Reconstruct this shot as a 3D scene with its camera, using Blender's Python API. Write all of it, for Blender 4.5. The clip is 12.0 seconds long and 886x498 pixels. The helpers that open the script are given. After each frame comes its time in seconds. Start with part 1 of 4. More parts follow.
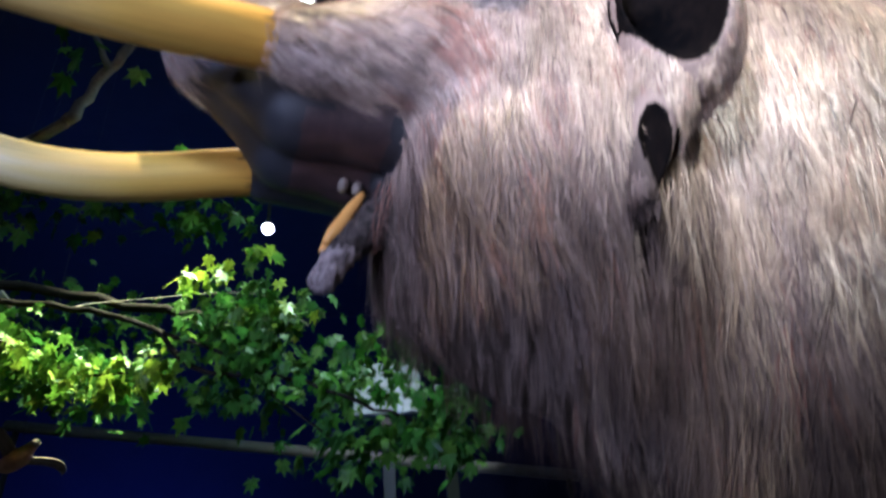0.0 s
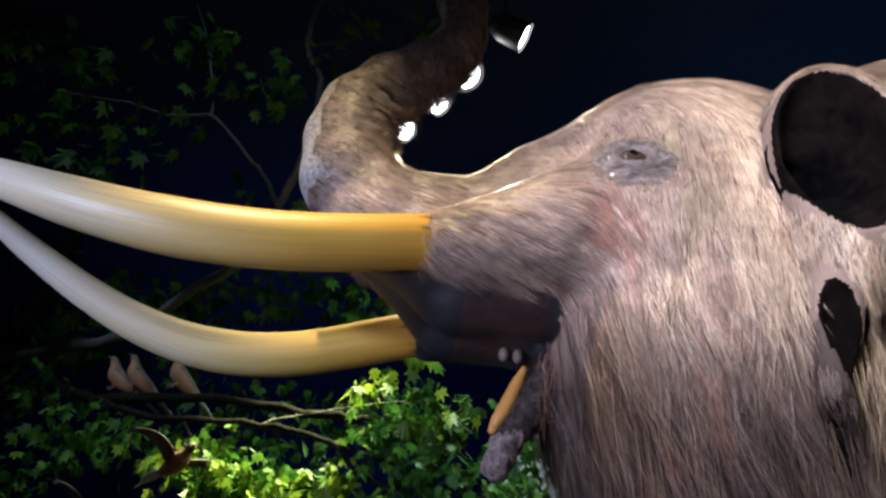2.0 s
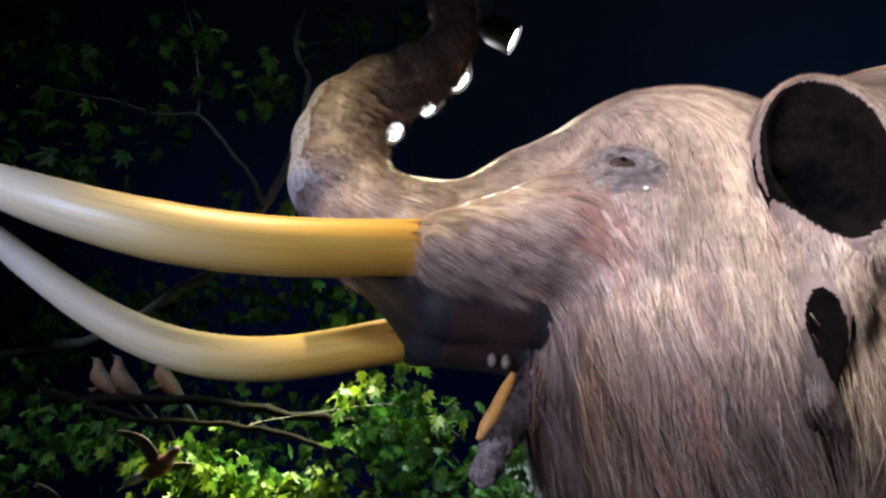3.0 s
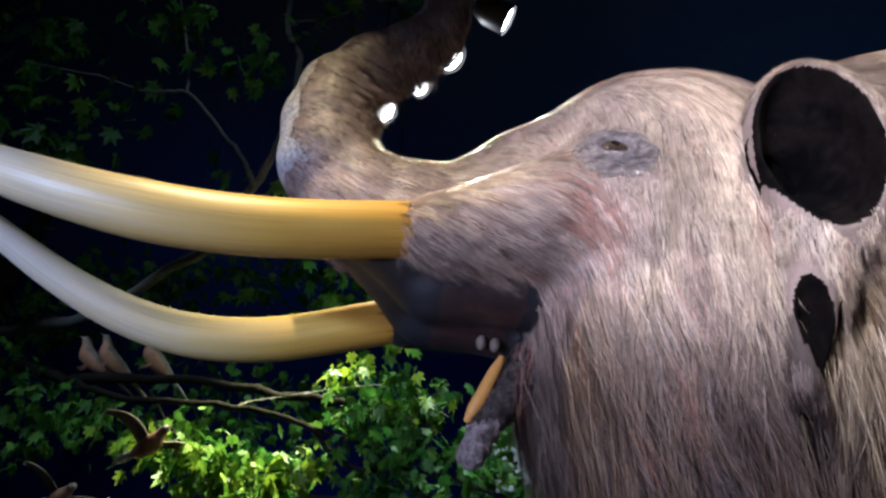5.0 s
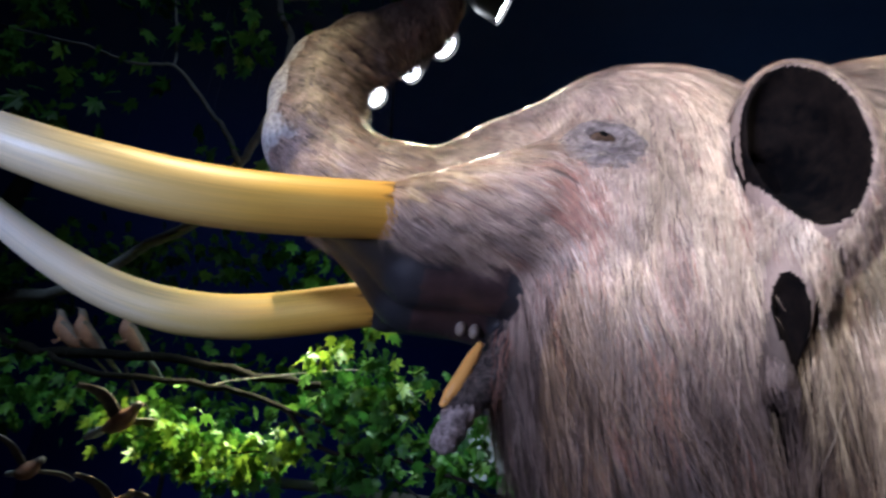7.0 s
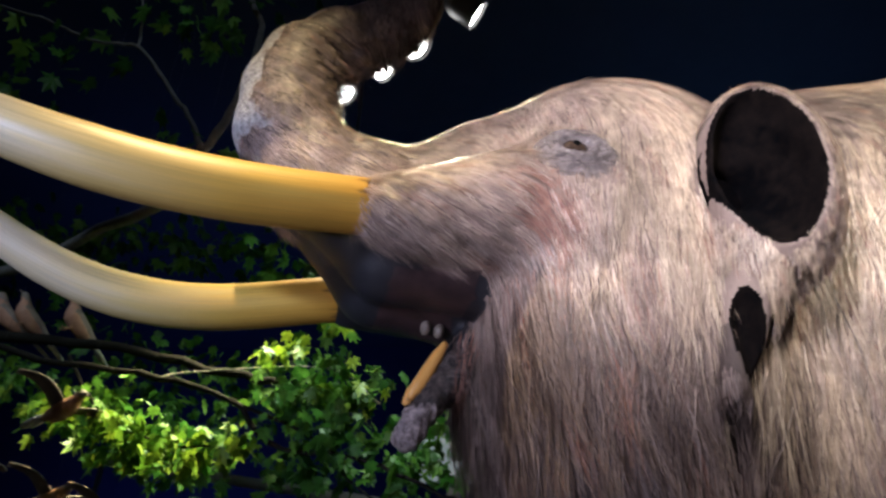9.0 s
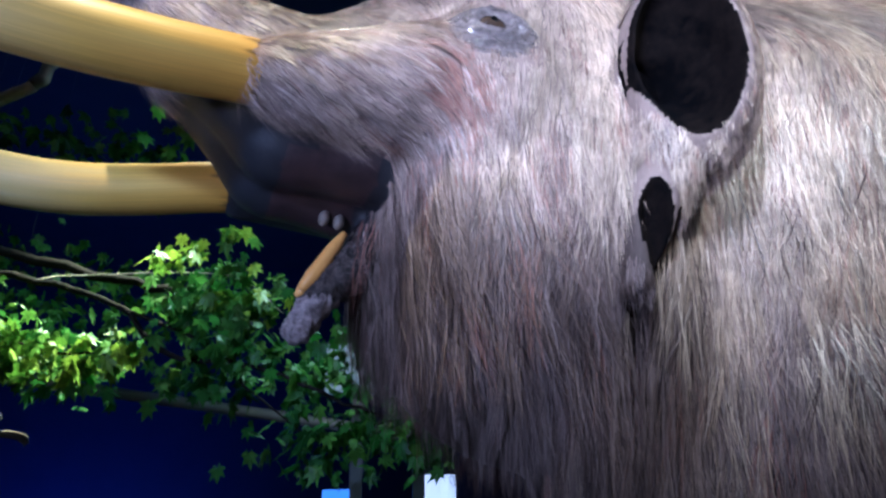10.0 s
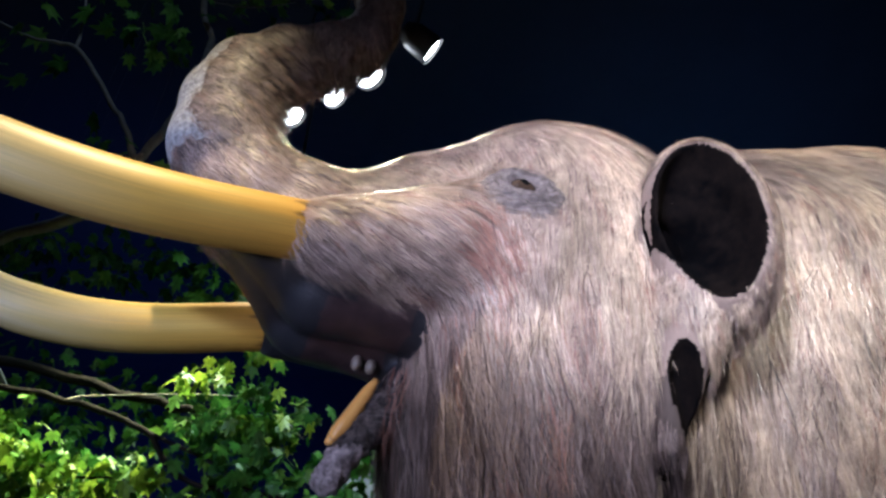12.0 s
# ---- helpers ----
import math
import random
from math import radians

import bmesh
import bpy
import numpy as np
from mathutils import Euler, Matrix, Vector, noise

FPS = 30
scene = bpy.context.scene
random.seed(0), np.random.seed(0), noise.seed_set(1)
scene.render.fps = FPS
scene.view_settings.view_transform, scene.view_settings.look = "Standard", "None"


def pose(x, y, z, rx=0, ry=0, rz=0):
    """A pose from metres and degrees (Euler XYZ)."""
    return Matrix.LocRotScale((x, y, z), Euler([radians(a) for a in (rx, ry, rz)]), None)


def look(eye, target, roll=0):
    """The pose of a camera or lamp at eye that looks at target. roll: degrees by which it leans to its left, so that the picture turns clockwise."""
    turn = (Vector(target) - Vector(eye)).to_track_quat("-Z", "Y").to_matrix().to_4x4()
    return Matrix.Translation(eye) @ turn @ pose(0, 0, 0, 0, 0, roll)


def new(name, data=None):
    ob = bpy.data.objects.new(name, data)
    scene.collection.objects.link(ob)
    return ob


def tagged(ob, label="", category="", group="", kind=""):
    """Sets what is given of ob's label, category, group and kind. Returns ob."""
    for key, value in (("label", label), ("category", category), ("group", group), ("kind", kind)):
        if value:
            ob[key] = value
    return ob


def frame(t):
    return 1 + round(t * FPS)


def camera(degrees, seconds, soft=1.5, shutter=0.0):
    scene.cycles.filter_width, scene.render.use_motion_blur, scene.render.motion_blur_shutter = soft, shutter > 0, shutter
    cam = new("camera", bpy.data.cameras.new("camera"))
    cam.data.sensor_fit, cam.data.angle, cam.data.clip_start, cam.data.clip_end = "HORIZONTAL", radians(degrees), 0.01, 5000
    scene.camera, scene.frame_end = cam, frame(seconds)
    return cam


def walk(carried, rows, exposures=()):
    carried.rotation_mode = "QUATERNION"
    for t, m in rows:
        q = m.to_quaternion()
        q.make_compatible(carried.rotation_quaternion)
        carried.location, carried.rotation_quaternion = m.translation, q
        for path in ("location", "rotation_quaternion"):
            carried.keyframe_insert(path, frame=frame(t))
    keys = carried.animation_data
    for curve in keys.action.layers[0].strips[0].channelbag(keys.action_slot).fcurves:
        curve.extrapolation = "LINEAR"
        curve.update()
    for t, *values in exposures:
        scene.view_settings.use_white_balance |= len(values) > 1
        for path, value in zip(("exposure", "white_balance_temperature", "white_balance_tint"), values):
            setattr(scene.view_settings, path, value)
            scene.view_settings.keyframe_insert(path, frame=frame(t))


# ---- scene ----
cam = camera(70.3, 12.0, soft=2.6, shutter=0.8)
PATH = [
    (0, (-0.150, 0.151, 1.153), (0.0244, 1.8635, 2.1714), -4.92),
    (0.5, (-0.071, 0.062, 1.371), (0.0356, 1.7777, 2.3928), -0.54),
    (1, (-0.150, -0.029, 1.508), (-0.1486, 1.6486, 2.5968), 0.79),
    (1.5, (-0.177, -0.086, 1.516), (-0.4098, 1.5169, 2.6894), -0.27),
    (2, (-0.164, -0.101, 1.478), (-0.4300, 1.5290, 2.6059), -1.84),
    (2.5, (-0.159, -0.112, 1.485), (-0.4259, 1.5232, 2.6052), -2.14),
    (2.7, (-0.171, -0.110, 1.493), (-0.4079, 1.5266, 2.6191), -2.60),
    (4.5, (-0.166, -0.096, 1.503), (-0.3738, 1.5626, 2.6015), -1.99),
    (5, (-0.164, -0.097, 1.505), (-0.3711, 1.5769, 2.5807), -2.13),
    (5.5, (-0.165, -0.098, 1.508), (-0.3799, 1.5800, 2.5738), -1.85),
    (6, (-0.165, -0.101, 1.504), (-0.3828, 1.5747, 2.5744), -1.61),
    (6.5, (-0.167, -0.093, 1.493), (-0.3776, 1.6046, 2.5292), -0.93),
    (7, (-0.161, -0.075, 1.492), (-0.3227, 1.6183, 2.5444), -0.39),
    (7.2, (-0.162, -0.073, 1.489), (-0.2835, 1.6215, 2.5450), -0.36),
    (9, (-0.200, -0.079, 1.481), (-0.2228, 1.6181, 2.5395), 0.07),
    (9.5, (-0.218, -0.010, 1.491), (-0.0465, 1.7933, 2.3387), -1.67),
    (10, (-0.150, 0.084, 1.442), (0.0855, 1.8745, 2.3009), -1.67),
    (10.5, (-0.230, 0.009, 1.544), (-0.1014, 1.7728, 2.4774), -3.14),
    (11, (-0.231, 0.020, 1.523), (-0.1902, 1.7976, 2.4386), 0.34),
    (11.5, (-0.210, -0.009, 1.534), (-0.0960, 1.6705, 2.6131), -0.26),
    (12, (-0.196, -0.019, 1.516), (-0.0344, 1.6090, 2.6665), 0.49),
]
EXPOSURES = [(0.0, 0.6, 5250, 10), (0.5, 0.28, 4700, 10), (1.0, 0.23, 4850, 10), (1.5, 0.08, 5350, 10), (2.0, 0.1, 6000, 11), (2.7, 0.1, 6000, 11), (4.5, 0.1, 5550, 11), (7.2, 0.1, 5450, 11),
             (9.0, 0.08, 6050, 11), (9.5, 0.16, 5200, 11), (10.0, 0.25, 4600, 10), (10.5, 0.18, 4550, 10), (11.0, 0.14, 4650, 10), (11.5, 0.06, 5250, 10), (12.0, 0.12, 5400, 11)]
walk(cam, [(t, look(eye, target, roll)) for t, eye, target, roll in PATH], EXPOSURES)

# ---- light: a dark hall, lit by ceiling spots and a few added fills ----
world = bpy.data.worlds.new("hall_dark")
world.use_nodes = True
world.node_tree.nodes["Background"].inputs["Color"].default_value = (0.10, 0.13, 0.35, 1)
world.node_tree.nodes["Background"].inputs["Strength"].default_value = 0.01
scene.world = world


def spot(name, eye, target, watts, colour, cone_degrees, soft=0.6, radius=0.05):
    lamp = bpy.data.lights.new(name, "SPOT")
    lamp.energy, lamp.color, lamp.spot_size, lamp.spot_blend, lamp.shadow_soft_size = watts, colour, radians(cone_degrees), soft, radius
    ob = new(name, lamp)
    ob.matrix_world = look(eye, target)
    return ob


WARM, COOL = (1.0, 0.88, 0.70), (0.60, 0.68, 1.0)
spot("spot_key", (-1.2, -2.4, 3.5), (0.38, 1.33, 2.62), 1150, (1.0, 0.92, 0.97), 21, 0.9, 0.06)
spot("spot_wide", (-1.9, -2.4, 3.0), (0.25, 1.4, 2.68), 300, (0.90, 0.86, 1.0), 30, 1.0, 0.12)
spot("spot_top", (-0.9, -0.3, 5.6), (-0.55, 1.2, 2.45), 1050, (1.0, 0.76, 0.36), 27, 1.0, 0.03)
spot("spot_cool", (-3.2, -2.2, 2.2), (-1.5, 1.0, 2.45), 760, COOL, 27, 1.0, 0.12)
spot("spot_body", (2.6, -1.9, 5.2), (1.5, 1.4, 3.05), 1750, WARM, 37, 1.0, 0.10)
spot("spot_leaves", (-0.9, 3.55, 5.7), (-1.78, 3.38, 2.38), 3900, (1.0, 0.95, 0.50), 30, 1.0, 0.04)
spot("spot_foliage", (0.3, 3.1, 5.7), (-0.9, 3.5, 2.3), 580, (0.80, 1.0, 0.75), 76, 1.0, 0.06)
spot("spot_high_leaves", (-1.0, 0.6, 5.9), (-2.9, 2.7, 4.6), 50, (0.75, 0.92, 1.0), 70, 1.0, 0.06)
spot("spot_back", (-0.42, 2.84, 4.85), (-0.2, 1.5, 2.9), 1000, (1.0, 0.88, 0.58), 60, 0.7, 0.05)
# unseen fill from low in front, added for the undersides of tusk and beard
spot("spot_low_fill", (-2.0, -1.7, 0.9), (0.1, 1.15, 2.42), 260, (0.82, 0.78, 1.0), 42, 1.0, 0.12)
# added blue washes without a real lamp, to lift the black of the background
spot("fill_ceiling_teal", (3.2, 5.6, 3.0), (2.2, 5.2, 6.2), 75, (0.10, 0.40, 1.0), 160, 1.0, 0.2)
spot("fill_ceiling_blue", (-3.4, 6.4, 3.0), (-3.2, 7.4, 6.2), 75, (0.12, 0.22, 1.0), 160, 1.0, 0.2)
spot("spot_left_leaves", (-3.3, 1.9, 4.2), (-3.0, 3.7, 2.8), 50, (0.7, 0.9, 1.0), 62, 1.0, 0.06)
# another added wash, for the foot of the back wall
spot("fill_wall_blue", (-4.6, 8.8, 0.4), (-4.2, 11.0, 2.4), 190, (0.10, 0.16, 1.0), 150, 1.0, 0.2)


# ---- materials ----
def material(name):
    m = bpy.data.materials.new(name)
    m.use_nodes = True
    return m, m.node_tree.nodes, m.node_tree.links, m.node_tree.nodes["Principled BSDF"]


def set_in(node, **values):
    for key, value in values.items():
        node.inputs[key.replace("_", " ")].default_value = value


def mottled(name, dark, light, scale, rough=0.7, stretch=(1, 1, 1), bump=0.3, bump_scale=None, detail=6.0, metal=0.0, coat=0.0, spread=(0.3, 0.7), fine=0.003, specular=0.5):
    """Two-tone surface with stains at one scale and grain with relief at a finer one."""
    m, nodes, links, shader = material(name)
    place = nodes.new("ShaderNodeTexCoord")
    map_ = nodes.new("ShaderNodeMapping")
    map_.inputs["Scale"].default_value = stretch
    links.new(place.outputs["Object"], map_.inputs["Vector"])
    broad, grain = nodes.new("ShaderNodeTexNoise"), nodes.new("ShaderNodeTexNoise")
    set_in(broad, Scale=scale, Detail=detail, Roughness=0.6)
    set_in(grain, Scale=bump_scale or scale * 9, Detail=5.0, Roughness=0.65)
    for n in (broad, grain):
        links.new(map_.outputs["Vector"], n.inputs["Vector"])
    mix = nodes.new("ShaderNodeMath")
    mix.operation = "MULTIPLY_ADD"
    mix.inputs[1].default_value = 0.35
    links.new(grain.outputs["Fac"], mix.inputs[0])
    soft = nodes.new("ShaderNodeMath")
    soft.operation = "MULTIPLY"
    soft.inputs[1].default_value = 0.65
    links.new(broad.outputs["Fac"], soft.inputs[0])
    links.new(soft.outputs[0], mix.inputs[2])
    ramp = nodes.new("ShaderNodeValToRGB")
    ramp.color_ramp.elements[0].position, ramp.color_ramp.elements[1].position = spread
    ramp.color_ramp.elements[0].color, ramp.color_ramp.elements[1].color = (*dark, 1), (*light, 1)
    links.new(mix.outputs[0], ramp.inputs["Fac"])
    links.new(ramp.outputs["Color"], shader.inputs["Base Color"])
    relief = nodes.new("ShaderNodeBump")
    set_in(relief, Strength=bump, Distance=fine)
    links.new(grain.outputs["Fac"], relief.inputs["Height"])
    links.new(relief.outputs["Normal"], shader.inputs["Normal"])
    set_in(shader, Roughness=rough, Metallic=metal, Coat_Weight=coat, Specular_IOR_Level=specular)
    return m


def by_island(name, colours, rough, specular=0.5, source="island", through_light=0.0):
    """A colour picked for each separate strand, leaf or piece."""
    m, nodes, links, shader = material(name)
    if source == "island":
        pick = nodes.new("ShaderNodeNewGeometry").outputs["Random Per Island"]
    else:
        pick = nodes.new("ShaderNodeObjectInfo").outputs["Random"]
    ramp = nodes.new("ShaderNodeValToRGB")
    ramp.color_ramp.elements[0].color, ramp.color_ramp.elements[1].color = (*colours[0], 1), (*colours[-1], 1)
    for n, c in enumerate(colours[1:-1], 1):
        ramp.color_ramp.elements.new(n / (len(colours) - 1)).color = (*c, 1)
    links.new(pick, ramp.inputs["Fac"])
    place, stain = nodes.new("ShaderNodeTexCoord"), nodes.new("ShaderNodeTexNoise")
    set_in(stain, Scale=3.5, Detail=4.0)
    links.new(place.outputs["Object"], stain.inputs["Vector"])
    shade = nodes.new("ShaderNodeMapRange")
    set_in(shade, From_Min=0.3, From_Max=0.7, To_Min=0.6, To_Max=1.25)
    small = nodes.new("ShaderNodeTexNoise")
    set_in(small, Scale=24.0, Detail=3.0)
    links.new(place.outputs["Object"], small.inputs["Vector"])
    both_scales = nodes.new("ShaderNodeMath")
    both_scales.operation = "ADD"
    part_of = nodes.new("ShaderNodeMath")
    part_of.operation = "MULTIPLY_ADD"
    part_of.inputs[1].default_value, part_of.inputs[2].default_value = 0.7, -0.35
    links.new(small.outputs["Fac"], part_of.inputs[0])
    links.new(stain.outputs["Fac"], both_scales.inputs[0])
    links.new(part_of.outputs[0], both_scales.inputs[1])
    links.new(both_scales.outputs[0], shade.inputs["Value"])
    times = nodes.new("ShaderNodeVectorMath")
    times.operation = "SCALE"
    links.new(ramp.outputs["Color"], times.inputs[0])
    links.new(shade.outputs["Result"], times.inputs["Scale"])
    links.new(times.outputs["Vector"], shader.inputs["Base Color"])
    set_in(shader, Roughness=rough, Specular_IOR_Level=specular)
    if through_light:
        glow, both = nodes.new("ShaderNodeBsdfTranslucent"), nodes.new("ShaderNodeMixShader")
        links.new(times.outputs["Vector"], glow.inputs["Color"])
        both.inputs["Fac"].default_value = through_light
        out = nodes["Material Output"]
        links.new(shader.outputs[0], both.inputs[1])
        links.new(glow.outputs[0], both.inputs[2])
        links.new(both.outputs[0], out.inputs["Surface"])
    return m


def plain(name, colour, rough=0.5, metal=0.0, emit=None, strength=0.0):
    m, nodes, links, shader = material(name)
    set_in(shader, Base_Color=(*colour, 1), Roughness=rough, Metallic=metal)
    if emit:
        set_in(shader, Emission_Color=(*emit, 1), Emission_Strength=strength)
    return m


HIDE = mottled("hide_under_fur", (0.13, 0.092, 0.076), (0.29, 0.215, 0.175), 5, 0.8, (1, 1, 0.35), 0.6, 90)
# brown undercoat, made darker to carry the dimness of chest and trunk
SHADED_UNDERCOAT = mottled("shaded_undercoat", (0.03, 0.02, 0.017), (0.10, 0.072, 0.06), 9, 0.8, (1, 1, 0.35), 0.6, 90)
FUR = by_island("fur_strands", [(0.19, 0.128, 0.106), (0.315, 0.222, 0.182), (0.375, 0.272, 0.225), (0.45, 0.335, 0.275), (0.58, 0.45, 0.37)], 0.42, 0.5)
FUR_BLOND = by_island("fur_strands_blond", [(0.31, 0.225, 0.155), (0.44, 0.33, 0.235), (0.54, 0.42, 0.31), (0.68, 0.555, 0.42)], 0.40, 0.5)
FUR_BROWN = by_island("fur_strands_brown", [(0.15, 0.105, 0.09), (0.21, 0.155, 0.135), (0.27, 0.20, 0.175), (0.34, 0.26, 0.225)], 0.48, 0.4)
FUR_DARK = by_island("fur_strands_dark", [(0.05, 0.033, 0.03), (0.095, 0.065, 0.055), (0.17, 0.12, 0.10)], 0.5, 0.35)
FUR_RUST = by_island("fur_strands_rust", [(0.17, 0.07, 0.05), (0.28, 0.135, 0.10), (0.38, 0.215, 0.165)], 0.5, 0.35)
# near-black: the darkness inside the ear is put into its colour
EAR_SHADE = mottled("ear_shade", (0.0012, 0.0012, 0.0016), (0.016, 0.011, 0.009), 5, 0.85, bump=0.5, specular=0.02, spread=(0.42, 0.8))
# dark mouth skin and gum, toned down further for the shade of the recess
SHADED_MOUTH_SKIN = mottled("shaded_mouth_skin", (0.007, 0.008, 0.011), (0.026, 0.024, 0.029), 12, 0.5, bump=0.6)
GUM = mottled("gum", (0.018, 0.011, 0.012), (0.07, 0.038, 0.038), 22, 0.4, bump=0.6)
JAW = mottled("jaw_skin", (0.018, 0.014, 0.014), (0.15, 0.115, 0.105), 44, 0.4, bump=1.0, bump_scale=110, fine=0.012, spread=(0.42, 0.64))
LIP = mottled("lip_skin", (0.14, 0.11, 0.11), (0.62, 0.52, 0.51), 44, 0.35, bump=1.0, bump_scale=110, fine=0.012, spread=(0.40, 0.62))
TRUNK_SKIN = mottled("trunk_skin", (0.19, 0.18, 0.18), (0.50, 0.48, 0.47), 75, 0.6, bump=1.0, bump_scale=95, fine=0.012, spread=(0.40, 0.60))
EYELID = mottled("eyelid_skin", (0.05, 0.04, 0.038), (0.40, 0.335, 0.32), 28, 0.2, (1, 1, 2.5), bump=1.0, bump_scale=120, fine=0.014, coat=0.5)
EYE = mottled("eyeball", (0.02, 0.013, 0.01), (0.07, 0.045, 0.03), 60, 0.10, bump=0.0)
PUPIL = plain("pupil", (0.004, 0.004, 0.004), 0.05)
TOOTH = mottled("tooth", (0.12, 0.09, 0.07), (0.30, 0.24, 0.19), 30, 0.35)
TONGUE = mottled("lower_tusk_ivory", (0.62, 0.30, 0.07), (0.80, 0.43, 0.12), 14, 0.4, (1, 1, 0.3))
BARK = mottled("bark", (0.007, 0.006, 0.005), (0.016, 0.012, 0.010), 16, 0.9, (1, 1, 1), 0.9, 60, fine=0.01, specular=0.12)
FLOOR = mottled("hall_carpet", (0.012, 0.013, 0.022), (0.03, 0.03, 0.045), 3, 0.9, bump=0.3, bump_scale=200)
WALL = mottled("hall_wall_paint", (0.012, 0.015, 0.045), (0.018, 0.022, 0.06), 2, 0.8, bump=0.1)
CEILING = mottled("hall_ceiling_paint", (0.010, 0.013, 0.020), (0.016, 0.020, 0.030), 3, 0.9, bump=0.1)
BARK_GREY = mottled("grey_twig_bark", (0.07, 0.065, 0.065), (0.17, 0.16, 0.16), 16, 0.8, bump=0.6, bump_scale=60, specular=0.2)
TWIG = mottled("bare_twig", (0.16, 0.14, 0.11), (0.36, 0.33, 0.28), 30, 0.5)
LAMP_BODY = plain("lamp_black_metal", (0.02, 0.02, 0.022), 0.45)
LAMP_LENS = plain("lamp_lens", (0.9, 0.9, 0.9), 0.3, emit=(1.0, 0.97, 0.9), strength=22)
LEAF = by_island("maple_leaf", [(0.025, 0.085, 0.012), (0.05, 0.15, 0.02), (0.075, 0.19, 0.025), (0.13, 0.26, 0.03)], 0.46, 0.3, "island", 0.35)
# lighter, yellower copy of LEAF: the spotlit clusters' brightness put into the colour
LEAF_LIT = by_island("maple_leaf_lit", [(0.07, 0.18, 0.015), (0.14, 0.26, 0.02), (0.22, 0.33, 0.025), (0.30, 0.42, 0.03)], 0.40, 0.35, "object", 0.3)


def ivory():
    """Tusk: yellow-brown, grained lengthwise at the root, bone-white towards the tip, a dark band at the gum."""
    m, nodes, links, shader = material("tusk_ivory")
    spot_ = nodes.new("ShaderNodeUVMap")
    spot_.uv_map = "along"
    cut = nodes.new("ShaderNodeSeparateXYZ")
    links.new(spot_.outputs["UV"], cut.inputs[0])
    stretch = nodes.new("ShaderNodeMapping")
    stretch.inputs["Scale"].default_value = (2.2, 26, 1)
    links.new(spot_.outputs["UV"], stretch.inputs["Vector"])
    streak, cloud = nodes.new("ShaderNodeTexNoise"), nodes.new("ShaderNodeTexNoise")
    set_in(streak, Scale=2.0, Detail=6.0, Roughness=0.6)
    set_in(cloud, Scale=4.0, Detail=3.0)
    links.new(stretch.outputs["Vector"], streak.inputs["Vector"])
    links.new(spot_.outputs["UV"], cloud.inputs["Vector"])
    wave = nodes.new("ShaderNodeMath")
    wave.operation = "MULTIPLY_ADD"
    wave.inputs[1].default_value = 0.35
    links.new(cloud.outputs["Fac"], wave.inputs[0])
    links.new(cut.outputs["X"], wave.inputs[2])
    ramp = nodes.new("ShaderNodeValToRGB")
    e = ramp.color_ramp.elements
    e[0].position, e[0].color = 0.300, (0.05, 0.025, 0.012, 1)
    e[1].position, e[1].color = 0.325, (0.58, 0.31, 0.045, 1)
    for at, c in ((0.50, (0.66, 0.41, 0.075)), (0.66, (0.64, 0.46, 0.16)), (0.82, (0.62, 0.50, 0.31)), (1.0, (0.62, 0.55, 0.43))):
        e.new(at).color = (*c, 1)
    links.new(wave.outputs[0], ramp.inputs["Fac"])
    shade = nodes.new("ShaderNodeMapRange")
    set_in(shade, From_Min=0.25, From_Max=0.7, To_Min=0.7, To_Max=1.12)
    links.new(streak.outputs["Fac"], shade.inputs["Value"])
    times = nodes.new("ShaderNodeVectorMath")
    times.operation = "SCALE"
    links.new(ramp.outputs["Color"], times.inputs[0])
    links.new(shade.outputs["Result"], times.inputs["Scale"])
    links.new(times.outputs["Vector"], shader.inputs["Base Color"])
    relief = nodes.new("ShaderNodeBump")
    set_in(relief, Strength=0.25, Distance=0.002)
    links.new(streak.outputs["Fac"], relief.inputs["Height"])
    links.new(relief.outputs["Normal"], shader.inputs["Normal"])
    set_in(shader, Roughness=0.42, Specular_IOR_Level=0.4)
    return m


IVORY = ivory()


# ---- makers ----
def mesh_ob(name, verts, faces, mats, parent=None, smooth=True, slots=None):
    me = bpy.data.meshes.new(name)
    me.from_pydata([tuple(v) for v in verts], [], [tuple(f) for f in faces])
    for m in mats if isinstance(mats, (list, tuple)) else (mats,):
        me.materials.append(m)
    me.polygons.foreach_set("use_smooth", [smooth] * len(me.polygons))
    if slots is not None:
        me.polygons.foreach_set("material_index", slots)
    me.update()
    ob = new(name, me)
    if parent is not None:
        ob.parent = parent
    return ob


def part(name, bm, mat, parent=None, label="", smooth=False):
    me = bpy.data.meshes.new(name)
    bm.to_mesh(me)
    bm.free()
    me.materials.append(mat)
    me.polygons.foreach_set("use_smooth", [smooth] * len(me.polygons))
    ob = new(name, me)
    if parent is not None:
        ob.parent = parent
    if label:
        ob["label"] = label
    return ob


def box(bm, lo, hi, bevel=0.0):
    made = bmesh.ops.create_cube(bm, size=1.0)["verts"]
    for v in made:
        v.co = Vector([(a + b) / 2 + c * (b - a) for a, b, c in zip(lo, hi, v.co)])
    if bevel:
        bmesh.ops.bevel(bm, geom=list({e for v in made for e in v.link_edges}), offset=bevel, segments=2, affect="EDGES")
    return bm


